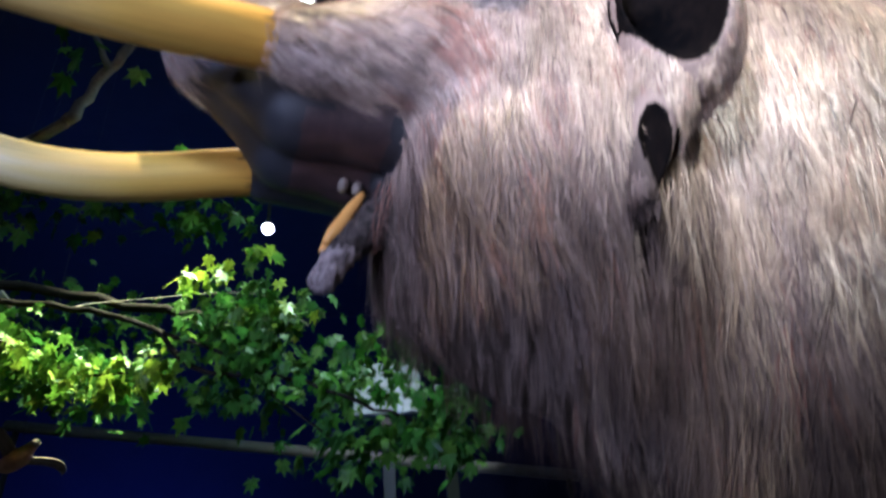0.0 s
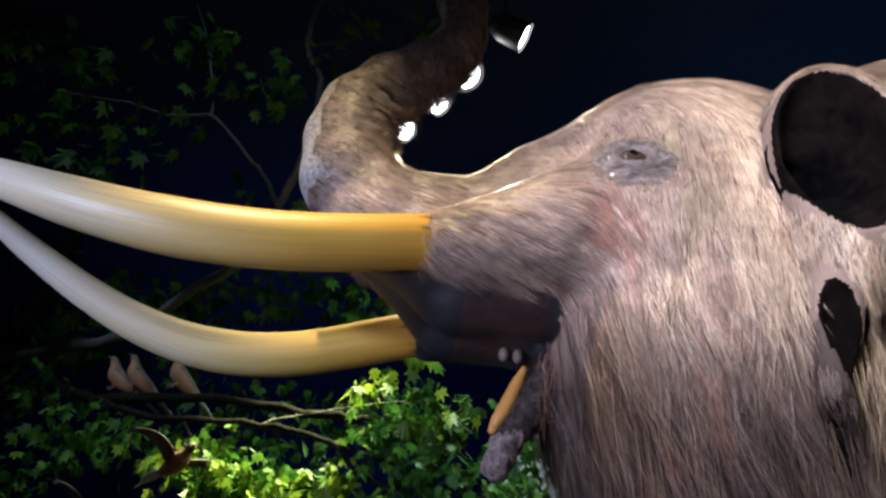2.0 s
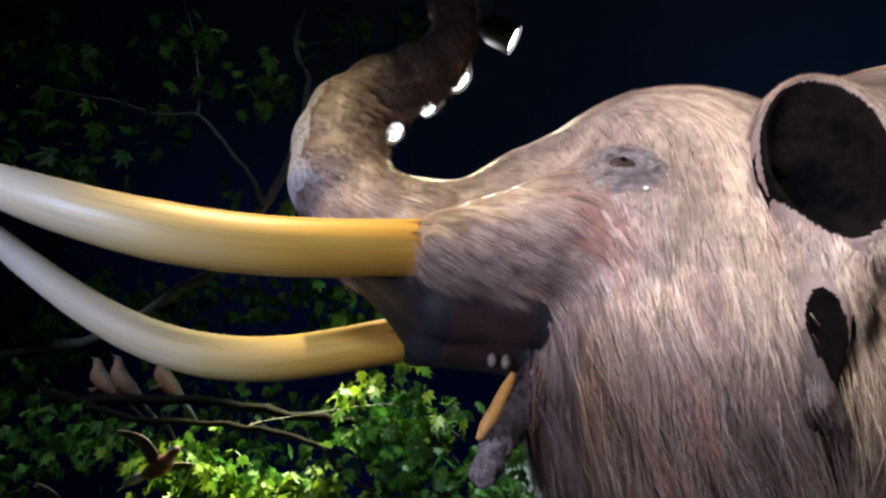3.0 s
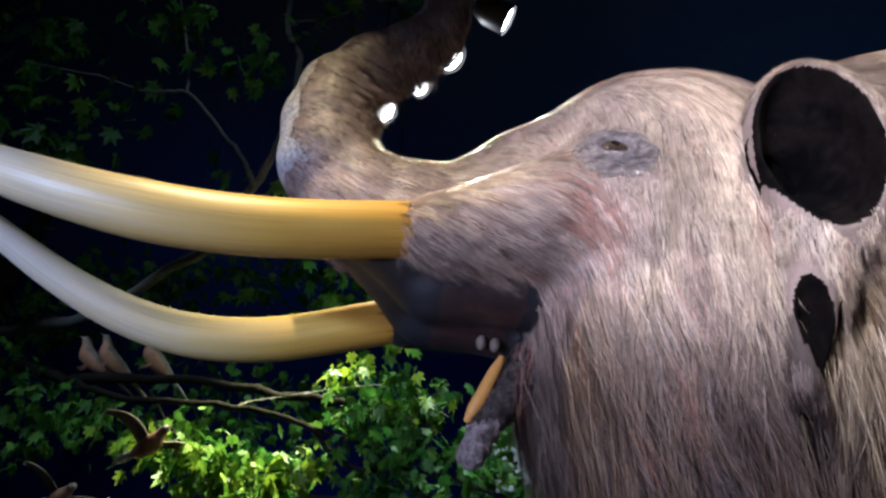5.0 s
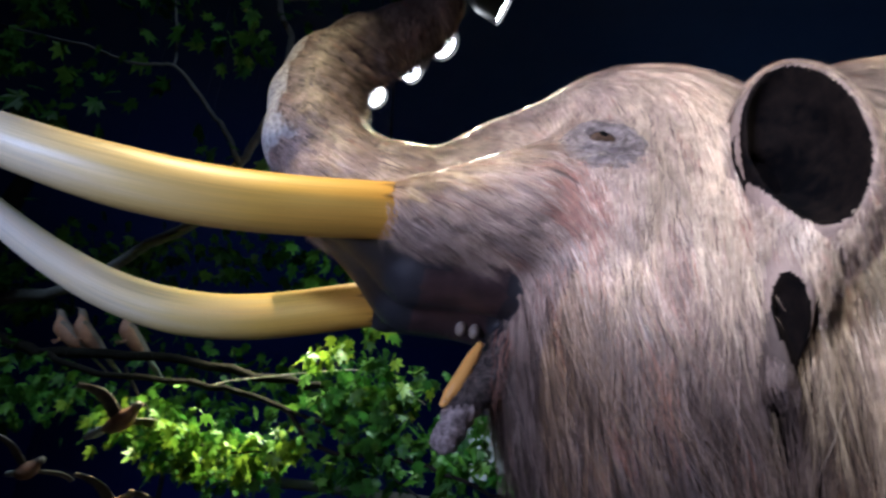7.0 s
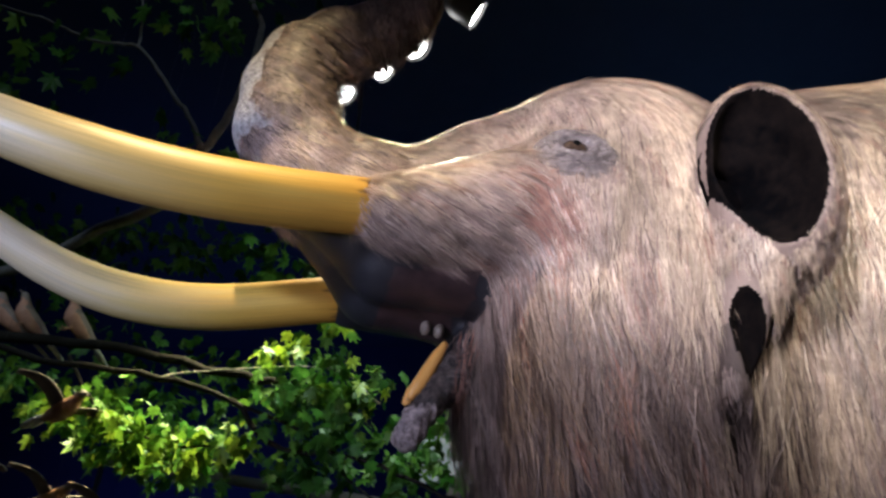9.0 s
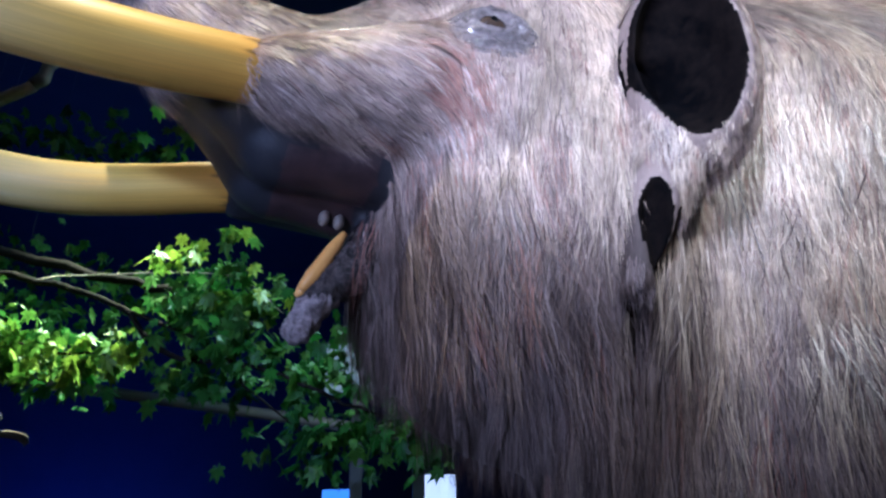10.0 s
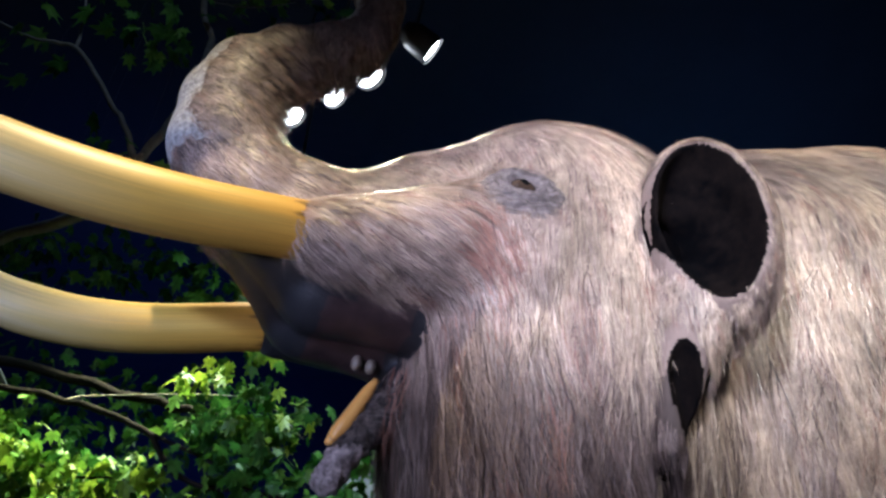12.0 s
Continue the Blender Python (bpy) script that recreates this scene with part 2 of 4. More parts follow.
def tube(points, radii, sides=10, cap=True, wobble=0.0, seed=0):
    """Verts and faces of a round tube through the points."""
    rng = np.random.default_rng(seed)
    pts = [Vector(p) for p in points]
    verts, faces, up = [], [], Vector((0.13, 0.21, 0.97))
    for i, (p, r) in enumerate(zip(pts, radii)):
        way = (pts[min(i + 1, len(pts) - 1)] - pts[max(i - 1, 0)]).normalized()
        side = way.cross(up)
        side = (side if side.length > 0.05 else way.cross(Vector((1, 0, 0)))).normalized()
        up = side.cross(way).normalized()
        for k in range(sides):
            a = 2 * math.pi * k / sides
            verts.append(p + (side * math.cos(a) + up * math.sin(a)) * r * (1 + wobble * rng.uniform(-1, 1)))
    for i in range(len(pts) - 1):
        for k in range(sides):
            n = (k + 1) % sides
            faces.append((i * sides + k, i * sides + n, (i + 1) * sides + n, (i + 1) * sides + k))
    if cap:
        faces += [tuple(range(sides))[::-1], tuple(range((len(pts) - 1) * sides, len(pts) * sides))]
    return verts, faces


def curved(points, steps):
    """Points on a smooth line through the given ones."""
    p = np.array(points, float)
    p = np.vstack([2 * p[0] - p[1], p, 2 * p[-1] - p[-2]])
    out = []
    for i in range(1, len(p) - 2):
        for t in np.linspace(0, 1, steps, endpoint=False):
            a, b, c, d = p[i - 1:i + 3]
            out.append(0.5 * (2 * b + (c - a) * t + (2 * a - 5 * b + 4 * c - d) * t * t + (3 * b - a - 3 * c + d) * t ** 3))
    return np.array(out + [p[-2]])


# ---- the hall ----
def slab(name, lo, hi, mat, label):
    bm = bmesh.new()
    box(bm, lo, hi)
    return tagged(part(name, bm, mat), label, name.split("_")[0], kind="structure")


slab("floor", (-9, -7, -0.2), (9, 11, 0.0), FLOOR, "dark carpeted floor of the museum hall")
slab("ceiling", (-9, -7, 6.2), (9, 11, 6.4), CEILING, "black painted hall ceiling above the spotlights")
slab("wall_north", (-9, 11, -0.2), (9, 11.2, 6.4), WALL, "dark navy wall behind the trees")
slab("wall_south", (-9, -7.2, -0.2), (9, -7, 6.4), WALL, "dark navy wall facing the mammoth")
slab("wall_west", (-9.2, -7, -0.2), (-9, 11, 6.4), WALL, "dark navy side wall of the hall")
slab("wall_east", (9, -7, -0.2), (9.2, 11, 6.4), WALL, "dark navy end wall of the hall")


# ---- the mammoth's form, as a distance field: x runs back along the animal, y across it, z up; metres before SIZE ----
def ball(p, c, r):
    q = (p - np.array(c)) / np.array(r)
    k = np.sqrt((q * q).sum(-1)) + 1e-9
    g = np.sqrt(((q / np.array(r)) ** 2).sum(-1)) + 1e-9
    return k * (k - 1) / g


def cone(p, a, b, ra, rb):
    a, b = np.array(a, float), np.array(b, float)
    ab, ap = b - a, p - a
    h = np.clip((ap @ ab) / (ab @ ab), 0, 1)
    return np.sqrt(((ap - h[..., None] * ab) ** 2).sum(-1)) - (ra + (rb - ra) * h)


def blend(a, b, k):
    h = np.maximum(k - np.abs(a - b), 0) / k
    return np.minimum(a, b) - h * h * k * 0.25


def carve(a, b, k):
    h = np.maximum(k - np.abs(a + b), 0) / k
    return np.maximum(a, -b) + h * h * k * 0.25


TRUNK = [((0.62, 0, 2.86), 0.30), ((0.30, 0, 2.86), 0.25), ((0.02, 0, 2.88), 0.20), ((-0.20, 0, 2.95), 0.19),
         ((-0.33, 0, 3.12), 0.185), ((-0.345, 0, 3.32), 0.175), ((-0.31, 0, 3.50), 0.16), ((-0.18, 0, 3.68), 0.14),
         ((0.00, 0, 3.81), 0.135), ((0.13, 0, 3.96), 0.12), ((0.19, 0, 4.14), 0.105), ((0.205, 0, 4.32), 0.105), ((0.16, 0, 4.40), 0.10)]


def skin(p):
    """Distance to the hide without ears and tusks; the two sides mirror each other."""
    p = p * np.array((1, 0, 1)) + np.abs(p) * np.array((0, 1, 0))
    d = ball(p, (1.10, 0, 2.86), (0.72, 0.60, 0.72))                       # skull
    d = blend(d, ball(p, (0.98, 0.22, 2.36), (0.56, 0.40, 0.62)), 0.16)    # cheek
    d = blend(d, cone(p, (0.03, 0.33, 2.585), (0.62, 0.34, 2.70), 0.108, 0.24), 0.14)  # tusk sheath
    d = blend(d, cone(p, (-0.22, 0.04, 2.83), (0.10, 0.10, 2.57), 0.12, 0.165), 0.06)  # root of the trunk
    d = blend(d, cone(p, (0.10, 0.10, 2.57), (0.55, 0.15, 2.54), 0.165, 0.20), 0.06)   # upper jaw
    t = None
    for (a, ra), (b, rb) in zip(TRUNK, TRUNK[1:]):
        s = cone(p, a, b, ra, rb)
        t = s if t is None else blend(t, s, 0.05)
    d = blend(d, t, 0.10)
    d = carve(d, cone(p, (0.12, 0, 2.22), (0.38, 0, 2.16), 0.10, 0.14), 0.08)          # open mouth
    d = blend(d, cone(p, (0.66, 0.08, 2.36), (0.46, 0, 2.27), 0.17, 0.11), 0.05)       # root of the lower jaw
    d = blend(d, ball(p, (0.60, 0, 3.02), (0.40, 0.30, 0.29)), 0.10)       # brow
    d = blend(d, ball(p, (1.02, 0, 2.08), (0.60, 0.36, 0.50)), 0.14)       # throat
    b = blend(ball(p, (1.95, 0, 2.55), (0.85, 0.74, 1.14)), ball(p, (3.05, 0, 2.50), (1.55, 1.05, 1.56)), 0.35)
    b = blend(b, ball(p, (1.60, 0, 1.80), (0.60, 0.46, 0.70)), 0.25)       # chest
    d = blend(d, b, 0.14)
    for x, y, r in ((1.85, 0.42, 0.25), (3.65, 0.42, 0.24)):
        d = blend(d, cone(p, (x, y, 1.7), (x, y, 0.42), 0.36, r), 0.2)
        d = blend(d, cone(p, (x - 0.03, y, 0.42), (x - 0.05, y, 0.2), r, r + 0.03), 0.05)
    return d


HOLLOW = ((1.09, 0.88, 2.665), (0.116, 0.25, 0.295))
NOTCH = ((1.075, 0.70, 2.12), (0.018, 0.10, 0.07))
SLIT = ((0.985, 0.74, 2.11), (0.043, 0.12, 0.16))


def ears(p):
    p = p * np.array((1, 0, 1)) + np.abs(p) * np.array((0, 1, 0))
    e = ball(p, (1.175, 0.71, 2.685), (0.185, 0.22, 0.35))
    e = blend(e, cone(p, (1.12, 0.66, 2.46), (0.93, 0.62, 1.97), 0.105, 0.035), 0.10)
    e = carve(e, ball(p, *HOLLOW), 0.03)
    e = carve(e, cone(p, (1.11, 0.80, 2.69), (1.09, 0.52, 2.66), 0.10, 0.06), 0.03)
    e = carve(e, ball(p, *NOTCH), 0.015)
    return carve(e, ball(p, *SLIT), 0.02)


def hide(p):
    return blend(skin(p), ears(p), 0.05)


# ---- the mammoth: hide, ears, tusks, eye, mouth and fur in one mesh ----
SIZE = 0.85
STAND = Matrix.Translation((-0.4794, 1.5683, 0.27)) @ Matrix.Rotation(radians(17), 4, "Z") @ Matrix.Scale(SIZE, 4)


def slope(field, p, h=0.004):
    g = np.stack([field(p + d) - field(p - d) for d in np.eye(3) * h], -1)
    return g / (np.linalg.norm(g, axis=-1, keepdims=True) + 1e-9)


def net(field, lo, hi, step):
    """A skin of quads over the field's zero, one point to each cell that it crosses."""
    axes = [np.arange(a, b + step, step) for a, b in zip(lo, hi)]
    grid = np.stack(np.meshgrid(*axes, indexing="ij"), -1)
    v = np.concatenate([field(g) for g in np.array_split(grid.reshape(-1, 3), 40)]).reshape(grid.shape[:3])
    n = np.array(v.shape) - 1
    total, count = np.zeros((*n, 3)), np.zeros(n)
    corners = [(i, j, k) for i in (0, 1) for j in (0, 1) for k in (0, 1)]
    cut = lambda a, c: a[c[0]:c[0] + n[0], c[1]:c[1] + n[1], c[2]:c[2] + n[2]]
    for a in corners:
        for ax in range(3):
            if a[ax] == 0:
                b = tuple(x + (m == ax) for m, x in enumerate(a))
                va, vb = cut(v, a), cut(v, b)
                cross = (va < 0) != (vb < 0)
                t = np.where(cross, va / np.where(cross, va - vb, 1), 0)
                spot_ = np.array(a) + t[..., None] * np.eye(3)[ax]
                total += np.where(cross[..., None], spot_, 0)
                count += cross
    live = count > 0
    index = np.full(n, -1)
    index[live] = np.arange(live.sum())
    base = np.stack(np.nonzero(live), -1)
    verts = np.array(lo) + step * (base + total[live] / count[live][:, None])
    quads = []
    for ax in range(3):
        o1, o2 = [(1, 2), (2, 0), (0, 1)][ax]
        i = [slice(1, n[m]) for m in range(3)]
        i[ax] = slice(0, n[ax])
        s = v[tuple(i)] < 0
        i[ax] = slice(1, n[ax] + 1)
        flip = s != (v[tuple(i)] < 0)
        at = np.stack(np.nonzero(flip), -1)
        for m in range(3):
            at[:, m] += m != ax
        d1, d2 = np.eye(3, dtype=int)[o1], np.eye(3, dtype=int)[o2]
        q = np.stack([index[tuple(c.T)] for c in (at - d1 - d2, at - d2, at, at - d1)], -1)
        inside = s[flip]
        q[~inside] = q[~inside][:, ::-1]
        quads.append(q)
    return verts, np.concatenate(quads)


def fold(p):
    return p * np.array((1, 0, 1)) + np.abs(p) * np.array((0, 1, 0))


def settle(field, v):
    for _ in range(2):
        v = v - np.clip(field(v), -0.015, 0.015)[:, None] * slope(field, v)
    return v


hide_v, hide_q = net(skin, (-0.62, -1.14, 0.1), (4.6, 1.14, 4.55), 0.03)
hide_v = settle(skin, hide_v)
ear_v, ear_q = net(ears, (0.86, 0.38, 1.96), (1.46, 1.02, 3.12), 0.009)
ear_v = settle(ears, ear_v)
for side in (1, -1):
    hide_q = np.concatenate([hide_q, len(hide_v) + (ear_q if side > 0 else ear_q[:, ::-1])])
    hide_v = np.concatenate([hide_v, ear_v * (1, side, 1)])

HIDE_I, EAR_I, MOUTH_I, GUM_I, LIP_I, TRUNK_I, LID_I, EYE_I, TOOTH_I, TONGUE_I, IVORY_I, FUR_I, DARK_I, RUST_I, BLOND_I, BROWN_I, PUPIL_I, UNDER_I, JAW_I = range(19)
MATS = [HIDE, EAR_SHADE, SHADED_MOUTH_SKIN, GUM, LIP, TRUNK_SKIN, EYELID, EYE, TOOTH, TONGUE, IVORY, FUR, FUR_DARK, FUR_RUST, FUR_BLOND, FUR_BROWN, PUPIL, SHADED_UNDERCOAT, JAW]
EYE_AT = np.array((0.602, 0.565, 2.79))


def surface_of(p):
    """Which bare skin, or shade painted as skin, shows at a place; 0 where fur grows."""
    q = fold(p)
    x, y, z = q.T
    kind = np.zeros(len(p), int)
    n = slope(hide, p)
    # low coat and trunk: brown fur and their weaker light in one dark base
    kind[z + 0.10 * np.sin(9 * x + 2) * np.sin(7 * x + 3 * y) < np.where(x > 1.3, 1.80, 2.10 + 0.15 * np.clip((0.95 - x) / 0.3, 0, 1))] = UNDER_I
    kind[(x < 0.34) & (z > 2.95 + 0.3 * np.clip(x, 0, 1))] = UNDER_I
    # shade painted into the ear hollow, the slit by the cheek and the notch
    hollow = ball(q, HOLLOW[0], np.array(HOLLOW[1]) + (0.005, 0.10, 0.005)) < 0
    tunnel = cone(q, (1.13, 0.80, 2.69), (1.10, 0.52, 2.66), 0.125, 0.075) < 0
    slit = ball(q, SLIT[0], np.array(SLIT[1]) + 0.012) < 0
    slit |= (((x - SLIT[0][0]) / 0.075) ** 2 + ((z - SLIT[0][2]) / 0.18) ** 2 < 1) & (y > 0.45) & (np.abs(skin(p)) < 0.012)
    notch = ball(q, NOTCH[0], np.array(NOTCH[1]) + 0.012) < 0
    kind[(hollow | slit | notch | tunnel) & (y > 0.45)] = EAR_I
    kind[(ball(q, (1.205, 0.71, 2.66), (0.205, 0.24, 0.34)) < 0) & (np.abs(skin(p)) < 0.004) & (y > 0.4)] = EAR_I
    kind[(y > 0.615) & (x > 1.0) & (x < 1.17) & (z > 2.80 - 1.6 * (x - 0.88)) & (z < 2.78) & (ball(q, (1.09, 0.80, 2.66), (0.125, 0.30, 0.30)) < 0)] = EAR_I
    # palate, trunk underside and far tusk sheath: their shade painted as dark skin
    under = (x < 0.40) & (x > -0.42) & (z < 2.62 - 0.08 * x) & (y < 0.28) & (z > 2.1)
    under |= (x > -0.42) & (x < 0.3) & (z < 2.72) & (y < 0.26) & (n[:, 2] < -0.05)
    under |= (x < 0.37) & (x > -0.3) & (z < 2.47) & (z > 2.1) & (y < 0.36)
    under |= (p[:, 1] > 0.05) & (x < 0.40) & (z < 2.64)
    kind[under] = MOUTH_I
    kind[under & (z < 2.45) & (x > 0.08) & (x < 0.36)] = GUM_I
    low = z < 3.75
    rad = np.stack([np.where(low, x + 0.02, -0.75), np.where(low, z - 3.42, 0.66)], -1)
    rad /= np.linalg.norm(rad, axis=1, keepdims=True)
    kind[(n[:, 0] * rad[:, 0] + n[:, 2] * rad[:, 1] > 0.52) & (x < 0.1) & (z > 3.0)] = TRUNK_I
    kind[(np.linalg.norm((q - EYE_AT) / (0.118, 0.2, 0.135), axis=1) < 1)] = LID_I
    return kind


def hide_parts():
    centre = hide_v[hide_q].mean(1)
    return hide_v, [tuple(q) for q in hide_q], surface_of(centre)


def tusk_line():
    """Root to tip: forward, a little outward, then up and inward."""
    return curved([(0.06, -0.322, 2.60), (-0.1, -0.339, 2.578), (-0.3, -0.369, 2.544), (-0.5, -0.399, 2.521), (-0.7, -0.420, 2.523), (-0.9, -0.426, 2.555),
                   (-1.1, -0.408, 2.619), (-1.3, -0.359, 2.712), (-1.5, -0.277, 2.828), (-1.7, -0.170, 2.959), (-1.86, -0.095, 3.08)], 6)


verts, faces, slots, along = [], [], [], []


def add(v, f, slot, uv=None):
    base = len(verts)
    verts.extend([tuple(p) for p in v])
    faces.extend([tuple(base + i for i in q) for q in f])
    slots.extend(list(slot) if np.ndim(slot) else [slot] * len(f))
    along.extend(uv if uv is not None else [(0.0, 0.0)] * len(v))


add(*hide_parts())
line = tusk_line()
reach = np.linspace(0, 1, len(line))
thick = np.interp(reach, (0, 0.45, 0.62, 0.8, 0.93, 1), (0.0925, 0.089, 0.076, 0.056, 0.034, 0.008))
for side in (1, -1):
    pts = line * (1, side, 1)
    v, f = tube(pts, thick, 28)
    add(v, f, IVORY_I, [(0.1 + 0.9 * reach[i // 28], abs((i % 28) / 14 - 1)) for i in range(len(v))])


def lump(c, r, rot=0.0, rings=8, sides=14, squash=None):
    """A rounded body with its own radii, turned about the cross axis."""
    v, f = [], []
    for i in range(rings + 1):
        a = math.pi * i / rings
        for k in range(sides):
            b = 2 * math.pi * k / sides
            p = np.array((math.sin(a) * math.cos(b) * r[0], math.sin(a) * math.sin(b) * r[1], math.cos(a) * r[2]))
            if squash:
                p = squash(p)
            v.append((c[0] + p[0] * math.cos(rot) + p[2] * math.sin(rot), c[1] + p[1], c[2] - p[0] * math.sin(rot) + p[2] * math.cos(rot)))
    for i in range(rings):
        for k in range(sides):
            n = (k + 1) % sides
            f.append((i * sides + k, (i + 1) * sides + k, (i + 1) * sides + n, i * sides + n))
    return v, f


def eye_patch(side):
    """Wrinkled bare skin round a small almond eye, laid on the hide."""
    rings, sides = 34, 72
    c = EYE_AT * (1, side, 1)
    n = slope(hide, c[None])[0]
    c = c - hide(c[None])[0] * n
    back = np.cross(n, (0, 0, 1))
    back = back / np.linalg.norm(back) * -side
    up = np.cross(back, n) * side
    up = up if up[2] > 0 else -up
    i, k = [m.ravel() for m in np.meshgrid(np.arange(rings + 1), np.arange(sides), indexing="ij")]
    r, a = 0.010 + 0.130 * i / rings, 2 * np.pi * k / sides
    u, w = r * np.cos(a) * 1.12, r * np.sin(a) * np.where(np.sin(a) < 0, 1.10, 1.50)
    p = c + u[:, None] * back + w[:, None] * up
    s = slope(hide, p)
    p = p - hide(p)[:, None] * s
    oval = np.hypot(u / 0.054, (w - 0.1 * u) / 0.036)
    ridge = 0.024 * (1 + 0.4 * np.sin(a)) * np.exp(-((oval - 1.15) / 0.22) ** 2) + 0.018 * np.exp(-((oval - 1.85) / 0.20) ** 2) + 0.012 * np.exp(-((oval - 2.6) / 0.26) ** 2)
    ridge += 0.006 * np.sin(9 * a + 60 * r) * np.sin(a + 0.6) * np.minimum(1, oval / 3)
    ridge += 0.0025 * np.sin(310 * u + 3 * np.sin(60 * w)) * (w > 0.01) * np.minimum(1.0, oval / 3)
    ridge += 0.005 * np.sin(150 * w + 24 * u + 2 * np.sin(40 * u)) * np.minimum(1.0, oval / 2)
    ridge -= 0.014 * np.exp(-(oval / 0.9) ** 2)
    v = p + s * ((ridge + 0.006) * (1 - (i / rings) ** 3) - 0.003 * (i / rings) ** 4)[:, None]
    f = [(i * sides + k, i * sides + (k + 1) % sides, (i + 1) * sides + (k + 1) % sides, (i + 1) * sides + k) for i in range(rings) for k in range(sides)]
    add(v, f if side > 0 else [q[::-1] for q in f], LID_I)
    add(*lump(c - n * 0.006, (0.046, 0.024, 0.032)), EYE_I)
    add(*lump(c + n * 0.014, (0.016, 0.007, 0.015)), PUPIL_I)


for side in (-1, 1):
    eye_patch(side)
    for k in range(2 if side > 0 else 0):
        add(*lump((0.265 + 0.05 * k, 0.05, 2.378 - 0.006 * k), (0.02, 0.026, 0.028), 0.2, 6, 10), TOOTH_I)
    add(*tube(curved([(0.315, side * 0.032, 2.29), (0.278, side * 0.036, 2.225), (0.232, side * 0.034, 2.145), (0.192, side * 0.026, 2.085)], 4),
              np.interp(np.linspace(0, 1, 13), (0, 0.3, 0.75, 1), (0.012, 0.022, 0.025, 0.012)), 12), TONGUE_I)


def jaw():
    """A narrow pebbly lower jaw that ends in a drooping lip."""
    line = curved([(0.60, 0, 2.38), (0.46, 0, 2.27), (0.36, 0, 2.19), (0.285, 0, 2.115), (0.228, 0, 2.03), (0.196, 0, 1.965), (0.185, 0, 1.925)], 7)
    s = np.linspace(0, 1, len(line))
    r = np.interp(s, (0, 0.2, 0.4, 0.6, 0.75, 0.9, 1.0), (0.12, 0.09, 0.066, 0.05, 0.047, 0.042, 0.012))
    v, f = tube(line, r, 30)
    rng = np.random.default_rng(4)
    v = np.array(v)
    v[:, 1] *= 1.25
    mid = np.repeat(line, 30, 0)
    lumps = 1 + 0.17 * np.sin(v @ (150, 90, 130)) * np.sin(v @ (-110, 135, 160)) + rng.normal(0, 0.025, len(v))
    v = mid + (v - mid) * lumps[:, None]
    centre = np.array([v[list(q)].mean(0) for q in f])
    add(v, f, np.where(centre[:, 2] < 2.06, LIP_I, JAW_I))


jaw()


# fur: locks of flat tapering strands that follow the lie of the coat
def comb(p, n):
    q = fold(p)
    x, y, z = q.T
    out = np.sign(p[:, 1])
    d = np.stack([-0.05 - 0.15 * np.clip((x - 1.1) / 0.4, 0, 1), 0 * x, -1.0 + 0 * x], -1)
    w = np.clip((0.62 - x) / 0.25, 0, 1) * np.clip((z - 2.38) / 0.12, 0, 1)
    d = d * (1 - w[:, None]) + w[:, None] * np.array((0.80, 0, -0.45))
    top = np.clip((z - 2.95) / 0.3, 0, 1) * np.clip((x - 0.45) / 0.3, 0, 1)
    d = d * (1 - top[:, None]) + top[:, None] * np.stack([0.55 + 0 * x, 0.35 * out, -0.75 + 0 * x], -1)
    trunk = np.clip((2.95 + 0.5 - x * 0.9 - z) / -0.25, 0, 1) * (x < 0.35)
    d = d * (1 - trunk[:, None]) + trunk[:, None] * np.array((0.15, 0, -0.95))
    d = d - np.minimum((d * n).sum(-1, keepdims=True), 0.12) * n * 0.96
    return d / (np.linalg.norm(d, axis=1, keepdims=True) + 1e-6)


def coat_length(p):
    q = fold(p)
    x, y, z = q.T
    long = np.interp(z, (0.4, 1.2, 1.7, 2.1, 2.5, 2.8, 3.2), (0.10, 0.40, 0.46, 0.36, 0.19, 0.12, 0.10))
    long = np.where(x > 1.3, np.interp(z, (0.4, 1.3, 2.0, 2.6, 3.0, 3.5), (0.12, 0.42, 0.38, 0.22, 0.12, 0.09)), long)
    long = np.where((x < 0.5) & (z > 2.4), 0.095, long)
    long = np.where((x < 0.45) & (z > 2.95), 0.042, long)
    long = np.where((x < 0.32) & (x > -0.2) & (z > 3.45) & (z < 3.64 + 0.95 * x), 0.085, long)
    near_ear = np.abs(ears(p)) < 0.02
    by_hole = ball(q, HOLLOW[0], np.array(HOLLOW[1]) + (0.05, 0.2, 0.05)) < 0
    long = np.where(near_ear, np.where(by_hole, 0.026, 0.055), long)
    bare = np.linalg.norm((q - EYE_AT) / (0.18, 0.4, 0.20), axis=1) < 1
    return np.where(bare, 0.02, long)


